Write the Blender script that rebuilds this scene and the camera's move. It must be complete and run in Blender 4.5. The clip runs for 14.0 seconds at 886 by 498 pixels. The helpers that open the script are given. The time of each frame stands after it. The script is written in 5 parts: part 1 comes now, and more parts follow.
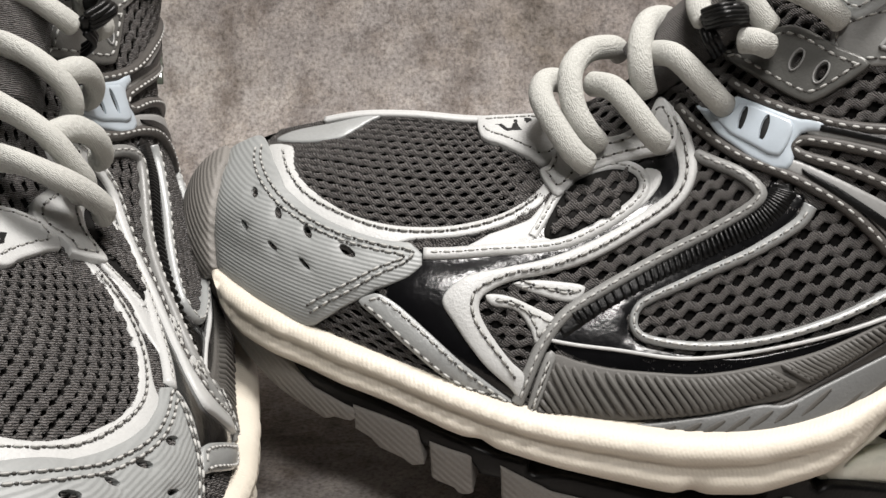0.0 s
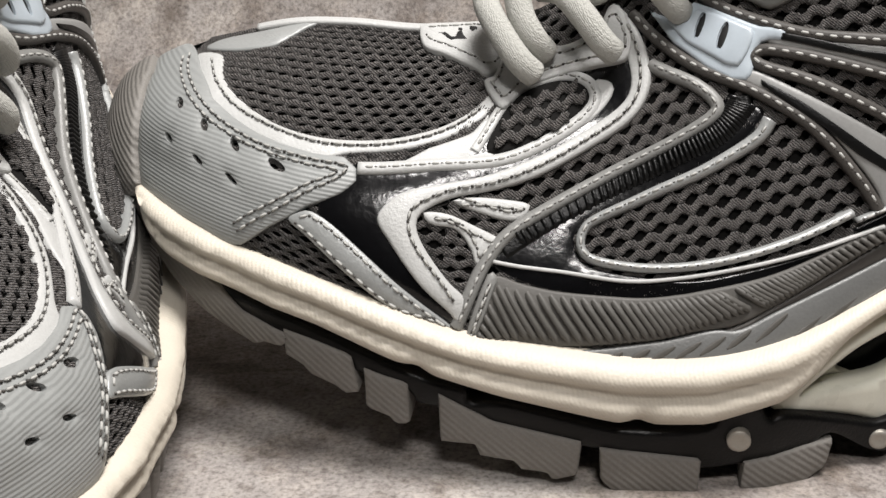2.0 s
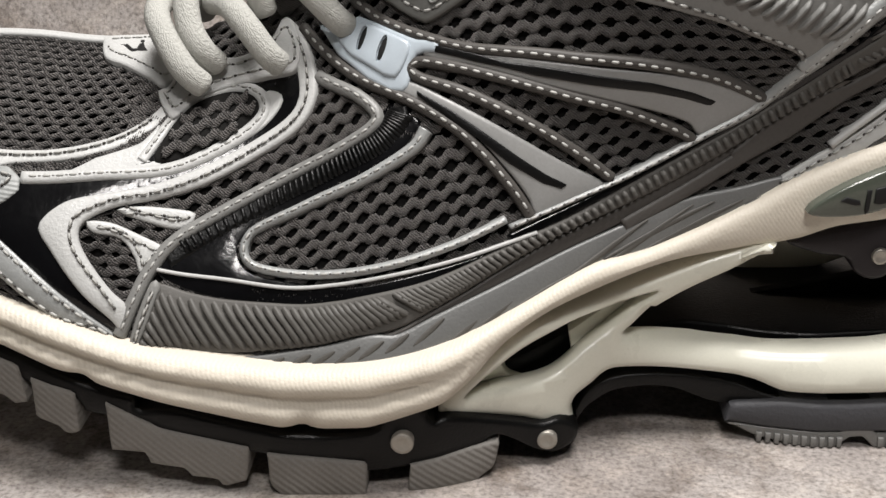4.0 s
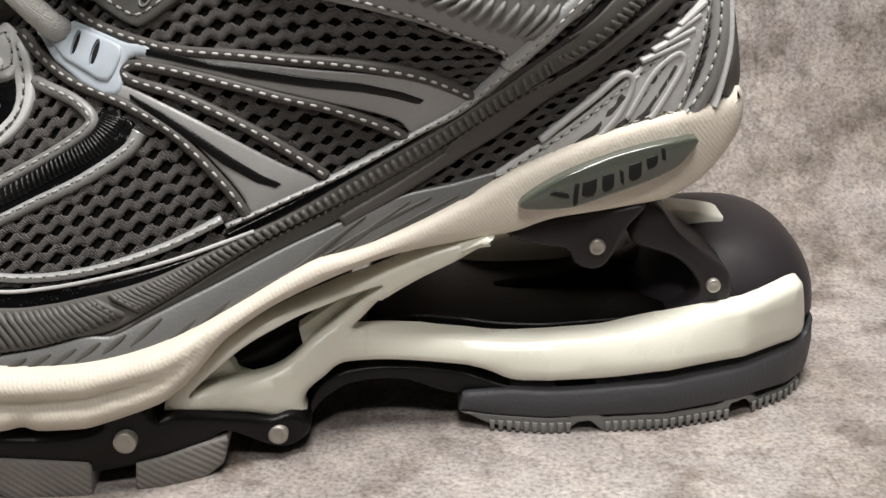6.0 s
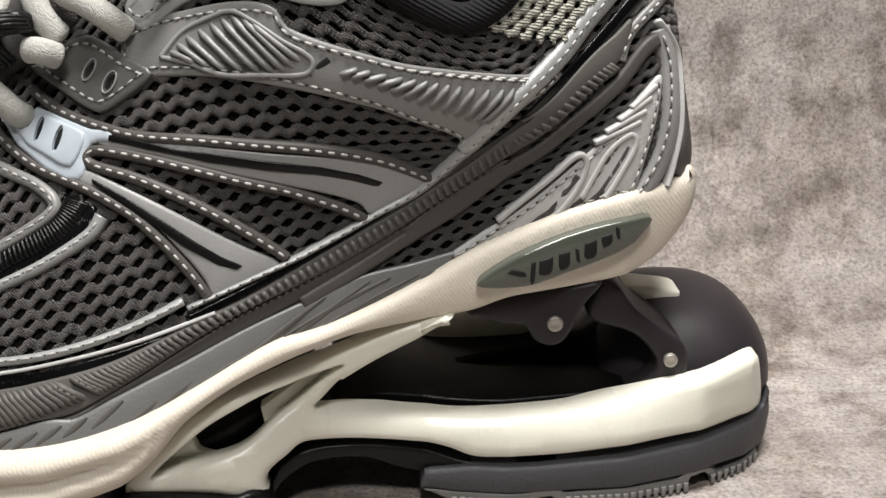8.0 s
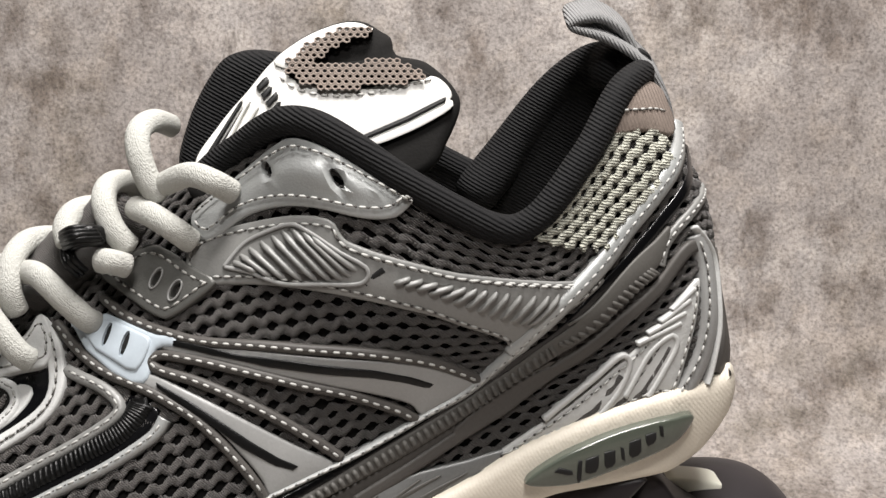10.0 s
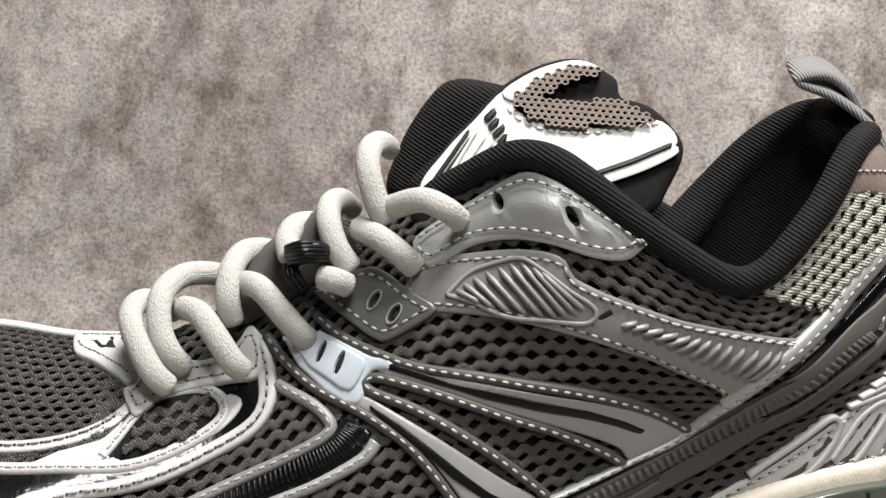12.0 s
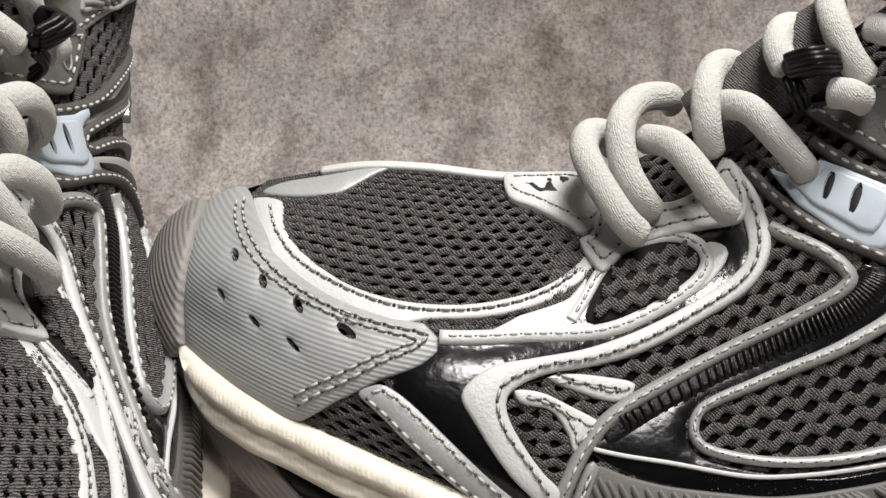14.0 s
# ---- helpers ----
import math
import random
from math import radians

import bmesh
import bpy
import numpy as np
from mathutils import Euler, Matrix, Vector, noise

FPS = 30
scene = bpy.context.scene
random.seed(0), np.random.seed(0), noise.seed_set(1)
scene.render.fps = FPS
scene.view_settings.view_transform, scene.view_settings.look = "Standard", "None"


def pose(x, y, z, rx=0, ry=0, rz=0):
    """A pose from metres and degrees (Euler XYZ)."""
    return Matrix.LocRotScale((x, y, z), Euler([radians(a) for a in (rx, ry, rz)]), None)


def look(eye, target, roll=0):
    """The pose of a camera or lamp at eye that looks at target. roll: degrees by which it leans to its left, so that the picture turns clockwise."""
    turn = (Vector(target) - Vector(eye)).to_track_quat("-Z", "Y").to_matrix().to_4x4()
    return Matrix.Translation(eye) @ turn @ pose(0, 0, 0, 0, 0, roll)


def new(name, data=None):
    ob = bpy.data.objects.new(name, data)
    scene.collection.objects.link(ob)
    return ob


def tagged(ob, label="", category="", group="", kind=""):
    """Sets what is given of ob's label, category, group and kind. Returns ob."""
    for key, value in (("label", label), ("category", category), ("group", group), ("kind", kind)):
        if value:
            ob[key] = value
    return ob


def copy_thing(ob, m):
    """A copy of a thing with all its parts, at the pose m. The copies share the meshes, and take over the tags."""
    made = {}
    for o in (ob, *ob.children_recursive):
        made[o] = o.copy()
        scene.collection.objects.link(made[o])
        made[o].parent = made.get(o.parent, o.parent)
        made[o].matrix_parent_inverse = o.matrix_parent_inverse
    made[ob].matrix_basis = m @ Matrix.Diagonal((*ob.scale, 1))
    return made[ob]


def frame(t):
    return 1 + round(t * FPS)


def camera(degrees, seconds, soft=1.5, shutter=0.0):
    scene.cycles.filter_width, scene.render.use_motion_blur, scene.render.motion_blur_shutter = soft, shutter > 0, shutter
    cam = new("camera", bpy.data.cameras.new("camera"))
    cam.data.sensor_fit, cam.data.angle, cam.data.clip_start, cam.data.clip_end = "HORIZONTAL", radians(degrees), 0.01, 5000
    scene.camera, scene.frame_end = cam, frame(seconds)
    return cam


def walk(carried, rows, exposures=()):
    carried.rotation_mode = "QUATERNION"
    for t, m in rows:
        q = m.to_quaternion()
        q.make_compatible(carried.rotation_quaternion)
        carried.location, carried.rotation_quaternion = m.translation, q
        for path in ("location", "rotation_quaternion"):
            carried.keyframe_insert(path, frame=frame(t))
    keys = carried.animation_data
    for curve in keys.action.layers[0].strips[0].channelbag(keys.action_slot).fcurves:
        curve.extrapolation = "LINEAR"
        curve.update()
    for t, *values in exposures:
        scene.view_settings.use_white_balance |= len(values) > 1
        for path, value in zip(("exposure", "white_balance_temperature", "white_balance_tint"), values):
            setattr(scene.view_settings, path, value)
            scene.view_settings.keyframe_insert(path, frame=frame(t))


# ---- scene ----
# camera and its way along the shoe
FOV = 39.84
PATH = [
    (0, (0.1323, -0.2777, 0.1674), (0.0763, 0.0928, 0.0276), -1.55),
    (0.5, (0.1219, -0.2594, 0.1595), (0.0693, 0.1089, 0.0126), -0.99),
    (1, (0.1235, -0.2607, 0.1594), (0.0725, 0.1058, 0.0075), -1.02),
    (1.5, (0.1281, -0.2604, 0.1577), (0.0781, 0.1045, 0.0018), -1.17),
    (2, (0.1397, -0.2622, 0.1564), (0.0907, 0.1017, -0.0022), -0.84),
    (2.5, (0.1520, -0.2655, 0.1530), (0.1126, 0.1015, -0.0010), -0.14),
    (3, (0.1654, -0.2647, 0.1533), (0.1345, 0.1031, -0.0008), 0.25),
    (3.5, (0.1765, -0.2657, 0.1514), (0.1563, 0.1051, 0.0028), 0.74),
    (4, (0.1912, -0.2635, 0.1543), (0.1747, 0.1067, 0.0037), 0.74),
    (6.3, (0.2357, -0.2702, 0.1564), (0.2561, 0.1008, 0.0083), 1.30),
    (6.5, (0.2370, -0.2708, 0.1570), (0.2602, 0.1004, 0.0098), 1.34),
    (7, (0.2389, -0.2715, 0.1576), (0.2630, 0.1010, 0.0137), 1.26),
    (7.2, (0.2374, -0.2713, 0.1579), (0.2633, 0.1019, 0.0164), 1.27),
    (9.3, (0.2349, -0.2784, 0.1683), (0.2503, 0.1090, 0.0696), 0.33),
    (9.5, (0.2335, -0.2797, 0.1697), (0.2484, 0.1091, 0.0767), 0.25),
    (10, (0.2301, -0.2805, 0.1749), (0.2449, 0.1110, 0.0941), 0.46),
    (10.5, (0.2269, -0.2814, 0.1786), (0.2422, 0.1117, 0.1061), 0.81),
    (11, (0.2211, -0.2826, 0.1779), (0.2371, 0.1112, 0.1096), 1.88),
    (11.5, (0.2065, -0.2836, 0.1767), (0.2198, 0.1105, 0.1097), 3.61),
    (12, (0.1840, -0.2783, 0.1742), (0.1888, 0.1152, 0.1024), 4.99),
    (12.5, (0.1685, -0.2666, 0.1687), (0.1659, 0.1249, 0.0868), 5.67),
    (13, (0.1477, -0.2610, 0.1637), (0.1321, 0.1271, 0.0678), 4.72),
    (13.5, (0.1302, -0.2462, 0.1569), (0.1009, 0.1370, 0.0461), 2.80),
    (14, (0.1145, -0.2304, 0.1549), (0.0688, 0.1475, 0.0318), 0.85),
]
cam = camera(FOV, 14.0)
walk(cam, [(t, look(eye, aim, roll)) for t, eye, aim, roll in PATH], [(0, 0.05), (4.2, 0.0), (7.0, 0.05), (9.5, 0.3), (12.0, 0.25), (14.0, 0.1)])

# world and lamps: a dim room, a broad soft lamp overhead and a smaller one in front of it
world = bpy.data.worlds.new("room_light")
scene.world = world
world.use_nodes = True
world.node_tree.nodes["Background"].inputs[0].default_value = (1.0, 0.97, 0.94, 1)
world.node_tree.nodes["Background"].inputs[1].default_value = 0.018


def area_lamp(name, eye, aim, sx, sy, power, colour):
    d = bpy.data.lights.new(name, "AREA")
    d.shape, d.size, d.size_y, d.energy, d.color = "RECTANGLE", sx, sy, power, colour
    ob = new(name, d)
    ob.matrix_world = look(eye, aim)
    return ob


area_lamp("overhead_lamp", (0.27, -0.07, 0.82), (0.20, 0.02, 0.05), 0.32, 0.20, 10.2, (1.0, 0.962, 0.935))
area_lamp("front_lamp", (0.24, -0.46, 0.66), (0.20, 0.0, 0.08), 0.16, 0.10, 2.3, (1.0, 0.962, 0.935))

# ---- helpers of this scene ----
from mathutils.geometry import delaunay_2d_cdt

ORIGIN = Vector((0.17, 0.024, 0.0))


def catmull(p, n, closed=False):
    """Smooth line through the points p, n samples between neighbours."""
    p = np.asarray(p, float)
    k = len(p)
    out = []
    for i in range(k if closed else k - 1):
        if closed:
            a, b, c, d = p[i - 1], p[i], p[(i + 1) % k], p[(i + 2) % k]
        else:
            a, b, c, d = p[max(i - 1, 0)], p[i], p[i + 1], p[min(i + 2, k - 1)]
        for s in range(n):
            t = s / n
            out.append(0.5 * (2 * b + (c - a) * t + (2 * a - 5 * b + 4 * c - d) * t * t + (3 * b - a - 3 * c + d) * t ** 3))
    if not closed:
        out.append(p[-1])
    return np.array(out)


# ribs of the upper, from the toe round the near side to the heel: foot line, flank, shoulder, crest
RIB_A = [(.0195, .024, .052), (.026, .006, .053), (.037, -.007, .053), (.052, -.0175, .050), (.070, -.0245, .044), (.095, -.0285, .036),
         (.120, -.029, .030), (.145, -.029, .028), (.170, -.0275, .027), (.200, -.0155, .0375), (.226, -.0055, .047), (.250, .0015, .056),
         (.275, .005, .068), (.299, .009, .0765), (.3135, .018, .0825), (.3165, .034, .086)]
RIB_B = [(.0185, .024, .062), (.025, .008, .063), (.037, -.004, .063), (.053, -.015, .061), (.070, -.022, .056), (.095, -.026, .049),
         (.120, -.023, .045), (.145, -.019, .050), (.171, -.014, .060), (.200, -.0075, .070), (.226, -.002, .078), (.250, .003, .083),
         (.274, .005, .087), (.297, .010, .0945), (.3095, .016, .100), (.314, .035, .100)]
RIB_C = [(.0235, .024, .0735), (.031, .012, .075), (.0446, -.0017, .0758), (.056, -.007, .073), (.071, -.012, .0705), (.096, -.011, .069),
         (.120, -.004, .072), (.143, .004, .080), (.166, .006, .095), (.195, .001, .108), (.222, -.005, .112), (.247, -.003, .107),
         (.270, .000, .106), (.288, .010, .118), (.303, .019, .125), (.311, .035, .122)]
RIB_D = [(.034, .024, .081), (.042, .024, .0845), (.052, .024, .087), (.066, .024, .0897), (.080, .024, .090), (.098, .024, .089),
         (.118, .024, .091), (.140, .024, .103), (.163, .024, .119), (.188, .018, .137), (.208, .004, .1476), (.236, .000, .1315),
         (.258, .001, .1228), (.2735, .007, .138), (.284, .018, .1535), (.294, .035, .158)]
FINE = 20
_rows = [catmull(r, FINE) for r in (RIB_A, RIB_B, RIB_C, RIB_D)]
SKIN = np.array([catmull([r[i] for r in _rows], FINE) for i in range(len(_rows[0]))])
NU, NV = SKIN.shape[0], SKIN.shape[1]
UMAX = len(RIB_A) - 1


def skin(u, v):
    """The place on the upper's near side: u counts the ribs from toe to heel, v goes from 0 at the foot line to 1 at the crest."""
    a = min(max(u, 0.0), UMAX) * FINE
    b = min(max(v, 0.0), 1.0) * 3 * FINE
    i, j = min(int(a), NU - 2), min(int(b), NV - 2)
    s, t = a - i, b - j
    return (SKIN[i, j] * (1 - s) + SKIN[i + 1, j] * s) * (1 - t) + (SKIN[i, j + 1] * (1 - s) + SKIN[i + 1, j + 1] * s) * t


def skin_normal(u, v):
    e = 0.04
    du = skin(u + e, v) - skin(u - e, v)
    dv = skin(u, v + e / 3) - skin(u, v - e / 3)
    n = np.cross(du, dv)
    return n / max(np.linalg.norm(n), 1e-12)


def over(u, v, h):
    return skin(u, v) + skin_normal(u, v) * h


def middle(x):
    s = min(max((x - 0.1) / 0.2, 0), 1)
    return 0.024 + 0.011 * s * s * (3 - 2 * s)


def mesh_of(name, verts, faces, smooth=True):
    me = bpy.data.meshes.new(name)
    me.from_pydata([tuple(map(float, v)) for v in verts], [], faces)
    me.validate()
    bm = bmesh.new()
    bm.from_mesh(me)
    bmesh.ops.recalc_face_normals(bm, faces=bm.faces)
    bm.to_mesh(me)
    bm.free()
    if smooth:
        me.polygons.foreach_set("use_smooth", [True] * len(me.polygons))
    return me


def part(name, me, material, parent, label="", kind=""):
    """One mesh under a thing or under a part; the mesh is given in the shoe's standing place."""
    ob = new(name, me)
    me.materials.append(material)
    if parent is not None:
        me.transform(Matrix.Translation(-ORIGIN))
        ob.parent = parent
    if label or kind:
        tagged(ob, label, kind=kind)
    return ob


# ---- materials ----
def material(name, colour, rough=0.5, metal=0.0, coat=0.0, grain=0.0, grain_size=1500.0, blotch=0.0, blotch_size=60.0, relief_by=None, strand_shade=0.0):
    """A surface with blotches in its colour, fine grain as relief, and a relief pattern of its own where it has one."""
    m = bpy.data.materials.new(name)
    m.use_nodes = True
    nt = m.node_tree
    b = nt.nodes["Principled BSDF"]
    b.inputs["Metallic"].default_value = metal
    b.inputs["Specular IOR Level"].default_value = 0.5 if max(colour) > .1 or rough < .2 else 0.25
    b.inputs["Coat Weight"].default_value = coat
    b.inputs["Coat Roughness"].default_value = 0.06
    co = nt.nodes.new("ShaderNodeTexCoord")
    n1 = nt.nodes.new("ShaderNodeTexNoise")
    n1.inputs["Scale"].default_value, n1.inputs["Detail"].default_value = blotch_size, 6
    n2 = nt.nodes.new("ShaderNodeTexNoise")
    n2.inputs["Scale"].default_value, n2.inputs["Detail"].default_value = grain_size, 3
    nt.links.new(co.outputs["Object"], n1.inputs["Vector"])
    nt.links.new(co.outputs["Object"], n2.inputs["Vector"])
    add = nt.nodes.new("ShaderNodeMath")
    add.operation = "MULTIPLY_ADD"
    add.inputs[1].default_value, add.inputs[2].default_value = 0.45, 0.0
    nt.links.new(n2.outputs["Fac"], add.inputs[0])
    mixf = nt.nodes.new("ShaderNodeMath")
    mixf.operation = "MULTIPLY_ADD"
    mixf.inputs[1].default_value = 0.55
    nt.links.new(n1.outputs["Fac"], mixf.inputs[0])
    nt.links.new(add.outputs[0], mixf.inputs[2])
    ramp = nt.nodes.new("ShaderNodeValToRGB")
    lo, hi = 1 - blotch, 1 + blotch
    ramp.color_ramp.elements[0].position, ramp.color_ramp.elements[1].position = 0.32, 0.68
    ramp.color_ramp.elements[0].color = (*[c * lo for c in colour], 1)
    ramp.color_ramp.elements[1].color = (*[min(c * hi, 0.9) for c in colour], 1)
    nt.links.new(mixf.outputs[0], ramp.inputs["Fac"])
    nt.links.new(ramp.outputs["Color"], b.inputs["Base Color"])
    rr = nt.nodes.new("ShaderNodeMapRange")
    rr.inputs["To Min"].default_value, rr.inputs["To Max"].default_value = max(rough - 0.08, 0.03), min(rough + 0.1, 1)
    nt.links.new(n1.outputs["Fac"], rr.inputs["Value"])
    nt.links.new(rr.outputs["Result"], b.inputs["Roughness"])
    bump = nt.nodes.new("ShaderNodeBump")
    bump.inputs["Strength"].default_value, bump.inputs["Distance"].default_value = grain, 0.0004
    nt.links.new(n2.outputs["Fac"], bump.inputs["Height"])
    nt.links.new(bump.outputs["Normal"], b.inputs["Normal"])
    if relief_by:
        direction, scale, strength, distort = relief_by
        mp = nt.nodes.new("ShaderNodeMapping")
        mp.inputs["Rotation"].default_value = [radians(a) for a in direction]
        w = nt.nodes.new("ShaderNodeTexWave")
        w.inputs["Scale"].default_value, w.inputs["Distortion"].default_value = scale, distort
        w.inputs["Detail Scale"].default_value = 2.0
        nt.links.new(co.outputs["Object"], mp.inputs["Vector"])
        nt.links.new(mp.outputs["Vector"], w.inputs["Vector"])
        b2 = nt.nodes.new("ShaderNodeBump")
        b2.inputs["Strength"].default_value, b2.inputs["Distance"].default_value = strength, 0.0009 if strand_shade else 0.0004
        nt.links.new(w.outputs["Fac"], b2.inputs["Height"])
        nt.links.new(bump.outputs["Normal"], b2.inputs["Normal"])
        nt.links.new(b2.outputs["Normal"], b.inputs["Normal"])
        if strand_shade:
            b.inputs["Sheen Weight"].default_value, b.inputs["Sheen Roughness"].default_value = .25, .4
            # shade between strands painted in: relief grooves darker, ridges lighter
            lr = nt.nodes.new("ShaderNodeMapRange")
            lr.inputs["To Min"].default_value, lr.inputs["To Max"].default_value = 1 - strand_shade, 1 + strand_shade * .6
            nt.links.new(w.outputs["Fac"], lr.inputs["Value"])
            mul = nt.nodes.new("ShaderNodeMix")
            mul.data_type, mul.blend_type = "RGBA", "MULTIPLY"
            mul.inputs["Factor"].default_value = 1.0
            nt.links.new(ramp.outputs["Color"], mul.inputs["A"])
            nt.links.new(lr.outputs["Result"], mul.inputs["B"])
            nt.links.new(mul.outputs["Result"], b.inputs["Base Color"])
    return m


M_KNIT = material("dark_knit", (.112, .101, .093), .6, grain=1.0, grain_size=3200, blotch=.35, blotch_size=900, relief_by=((0, 55, 0), 700, 1.0, 4), strand_shade=.7)
M_KNIT_LIGHT = material("pale_knit", (.46, .46, .39), .85, grain=.5, grain_size=2600, blotch=.12, relief_by=((0, 82, 0), 460, .8, 4), strand_shade=.25)
M_KNIT_TAN = material("tan_knit", (.26, .215, .185), .85, grain=.5, grain_size=2600, blotch=.2)
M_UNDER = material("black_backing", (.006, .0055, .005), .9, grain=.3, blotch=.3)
M_PATENT = material("black_patent", (.003, .003, .0035), .17, coat=.0, grain=.22, grain_size=500, blotch=.2)
M_LEATHER = material("pale_leather", (.47, .475, .465), .40, grain=.35, grain_size=1500, blotch=.06)
M_SILVER = material("silver_leather", (.33, .34, .335), .36, metal=.2, grain=.25, grain_size=1700, blotch=.08)
M_CAP = material("grey_ribbed_rubber", (.27, .28, .275), .45, grain=.12, blotch=.05, relief_by=((0, 80, 0), 380, .25, .3))
M_GREY = material("mid_grey_leather", (.195, .195, .187), .40, grain=.2, blotch=.08)
M_ARM = material("cage_grey_plastic", (.265, .266, .26), .36, grain=.12, blotch=.08)
M_HOOK = material("gunmetal_leather", (.12, .12, .112), .33, metal=.2, grain=.25, blotch=.1)
# silver leather again, with the shade under the overhang put into its colour
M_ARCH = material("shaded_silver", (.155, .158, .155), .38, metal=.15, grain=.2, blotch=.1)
M_DARK = material("dark_grey_trim", (.070, .065, .060), .46, grain=.2, blotch=.1)
M_BAND = material("grey_rubber_band", (.090, .086, .079), .46, grain=.15, blotch=.08)
M_BLUE = material("pale_blue_plastic", (.42, .475, .52), .3, grain=.05, blotch=.03)
M_CREAM = material("cream_foam", (.62, .572, .485), .5, grain=.3, grain_size=1300, blotch=.05, relief_by=((0, 35, 20), 420, .10, .6))
M_PLASTIC = material("ivory_plastic", (.76, .755, .655), .28, grain=.03, blotch=.04)
M_BLACK = material("black_rubber", (.004, .004, .004), .33, grain=.3, grain_size=1600, blotch=.25)
M_LUG = material("grey_rubber", (.19, .18, .165), .6, grain=.25, grain_size=1600, blotch=.14, relief_by=((0, 50, 0), 230, .4, .5))
M_POD = material("charcoal_plastic", (.022, .019, .021), .42, grain=.12, blotch=.15)
M_HEELGREY = material("slate_rubber", (.065, .066, .072), .5, grain=.5, grain_size=1100, blotch=.06)
M_CLEAR = material("smoky_rubber", (.20, .20, .192), .35, grain=.15, blotch=.1)
M_LACE = material("grey_lace", (.43, .43, .40), .85, grain=.8, grain_size=1300, blotch=.08, relief_by=((0, 45, 30), 900, .4, 6))
M_FABRIC = material("black_fabric", (.005, .005, .0055), .8, grain=.5, grain_size=1800, blotch=.2, relief_by=((0, 62, 0), 330, .9, 1.0))
M_WHITE = material("white_leather", (.66, .655, .625), .4, grain=.2, blotch=.04)
M_TAN = material("taupe_fabric", (.20, .16, .135), .75, grain=.4, blotch=.1, relief_by=((0, 20, 0), 330, .7, .6))
M_METAL = material("steel", (.42, .40, .36), .5, metal=.8, grain=.2, blotch=.1)
M_THREAD = material("white_thread", (.42, .42, .40), .7, grain=.2, blotch=.1)
M_WEB = material("grey_webbing", (.20, .20, .20), .8, grain=.5, blotch=.15, relief_by=((0, 30, 0), 420, .8, .5))
M_INK = material("black_print", (.012, .012, .012), .5, blotch=.1)
M_WINDOW = material("smoked_window", (.075, .085, .068), .15, coat=.6, blotch=.1)


def concrete():
    m = material("concrete_print", (.30, .28, .265), .8, grain=.5, grain_size=900)
    nt = m.node_tree
    b = nt.nodes["Principled BSDF"]
    co = nt.nodes.new("ShaderNodeTexCoord")

    def noise_at(scale, detail, rough, stretch=(1, 1, 1)):
        mp = nt.nodes.new("ShaderNodeMapping")
        mp.inputs["Scale"].default_value = stretch
        n = nt.nodes.new("ShaderNodeTexNoise")
        n.inputs["Scale"].default_value, n.inputs["Detail"].default_value, n.inputs["Roughness"].default_value = scale, detail, rough
        nt.links.new(co.outputs["Object"], mp.inputs["Vector"])
        nt.links.new(mp.outputs["Vector"], n.inputs["Vector"])
        return n.outputs["Fac"]

    def ramp_of(fac, stops):
        r = nt.nodes.new("ShaderNodeValToRGB")
        r.color_ramp.elements[0].position, r.color_ramp.elements[0].color = stops[0][0], (*stops[0][1], 1)
        r.color_ramp.elements[1].position, r.color_ramp.elements[1].color = stops[-1][0], (*stops[-1][1], 1)
        for p, c in stops[1:-1]:
            e = r.color_ramp.elements.new(p)
            e.color = (*c, 1)
        nt.links.new(fac, r.inputs["Fac"])
        return r.outputs["Color"]

    def mix(kind, fac, a, c):
        x = nt.nodes.new("ShaderNodeMix")
        x.data_type, x.blend_type = "RGBA", kind
        x.inputs["Factor"].default_value = fac
        nt.links.new(a, x.inputs["A"])
        nt.links.new(c, x.inputs["B"])
        return x.outputs["Result"]

    cloud = ramp_of(noise_at(11, 8, .66), [(.32, (.215, .19, .175)), (.5, (.28, .255, .24)), (.68, (.38, .355, .335))])
    streak = ramp_of(noise_at(48, 9, .74, (1, 1, .7)), [(.37, (.52, .48, .45)), (.52, (1, 1, 1)), (.70, (1.1, 1.09, 1.08))])
    pits = ramp_of(noise_at(190, 5, .7), [(.33, (.42, .39, .37)), (.43, (1, 1, 1)), (.66, (1.02, 1.02, 1.02)), (.74, (1.22, 1.21, 1.2))])
    fleck = ramp_of(noise_at(800, 3, .6), [(.33, (.42, .40, .39)), (.48, (1, 1, 1)), (.70, (1.5, 1.5, 1.5))])
    stain = ramp_of(noise_at(26, 8, .75), [(.30, (.6, .56, .53)), (.40, (1, 1, 1)), (.8, (1.05, 1.05, 1.05))])
    c = mix("MULTIPLY", 1.0, cloud, streak)
    c = mix("MULTIPLY", .45, c, pits)
    c = mix("MULTIPLY", .65, c, fleck)
    c = mix("MULTIPLY", .8, c, stain)
    flake = ramp_of(noise_at(70, 7, .72), [(.50, (1, 1, 1)), (.545, (1.16, 1.15, 1.13)), (.75, (1.26, 1.25, 1.23))])
    blot = ramp_of(noise_at(13, 10, .72), [(.36, (.58, .55, .49)), (.45, (.92, .90, .87)), (.52, (1, 1, 1))])
    scratch = ramp_of(noise_at(30, 6, .7, (5, 1, .9)), [(.30, (.55, .53, .51)), (.36, (1, 1, 1)), (.8, (1.03, 1.03, 1.03))])
    for layer, much in ((flake, 1.0), (blot, .9), (scratch, .8)):
        c = mix("MULTIPLY", much, c, layer)
    nt.links.new(c, b.inputs["Base Color"])
    return m


M_CONCRETE = concrete()


# ---- forms ----
KU, KV = 0.024, 0.070  # metres for one rib and for the height of the flank


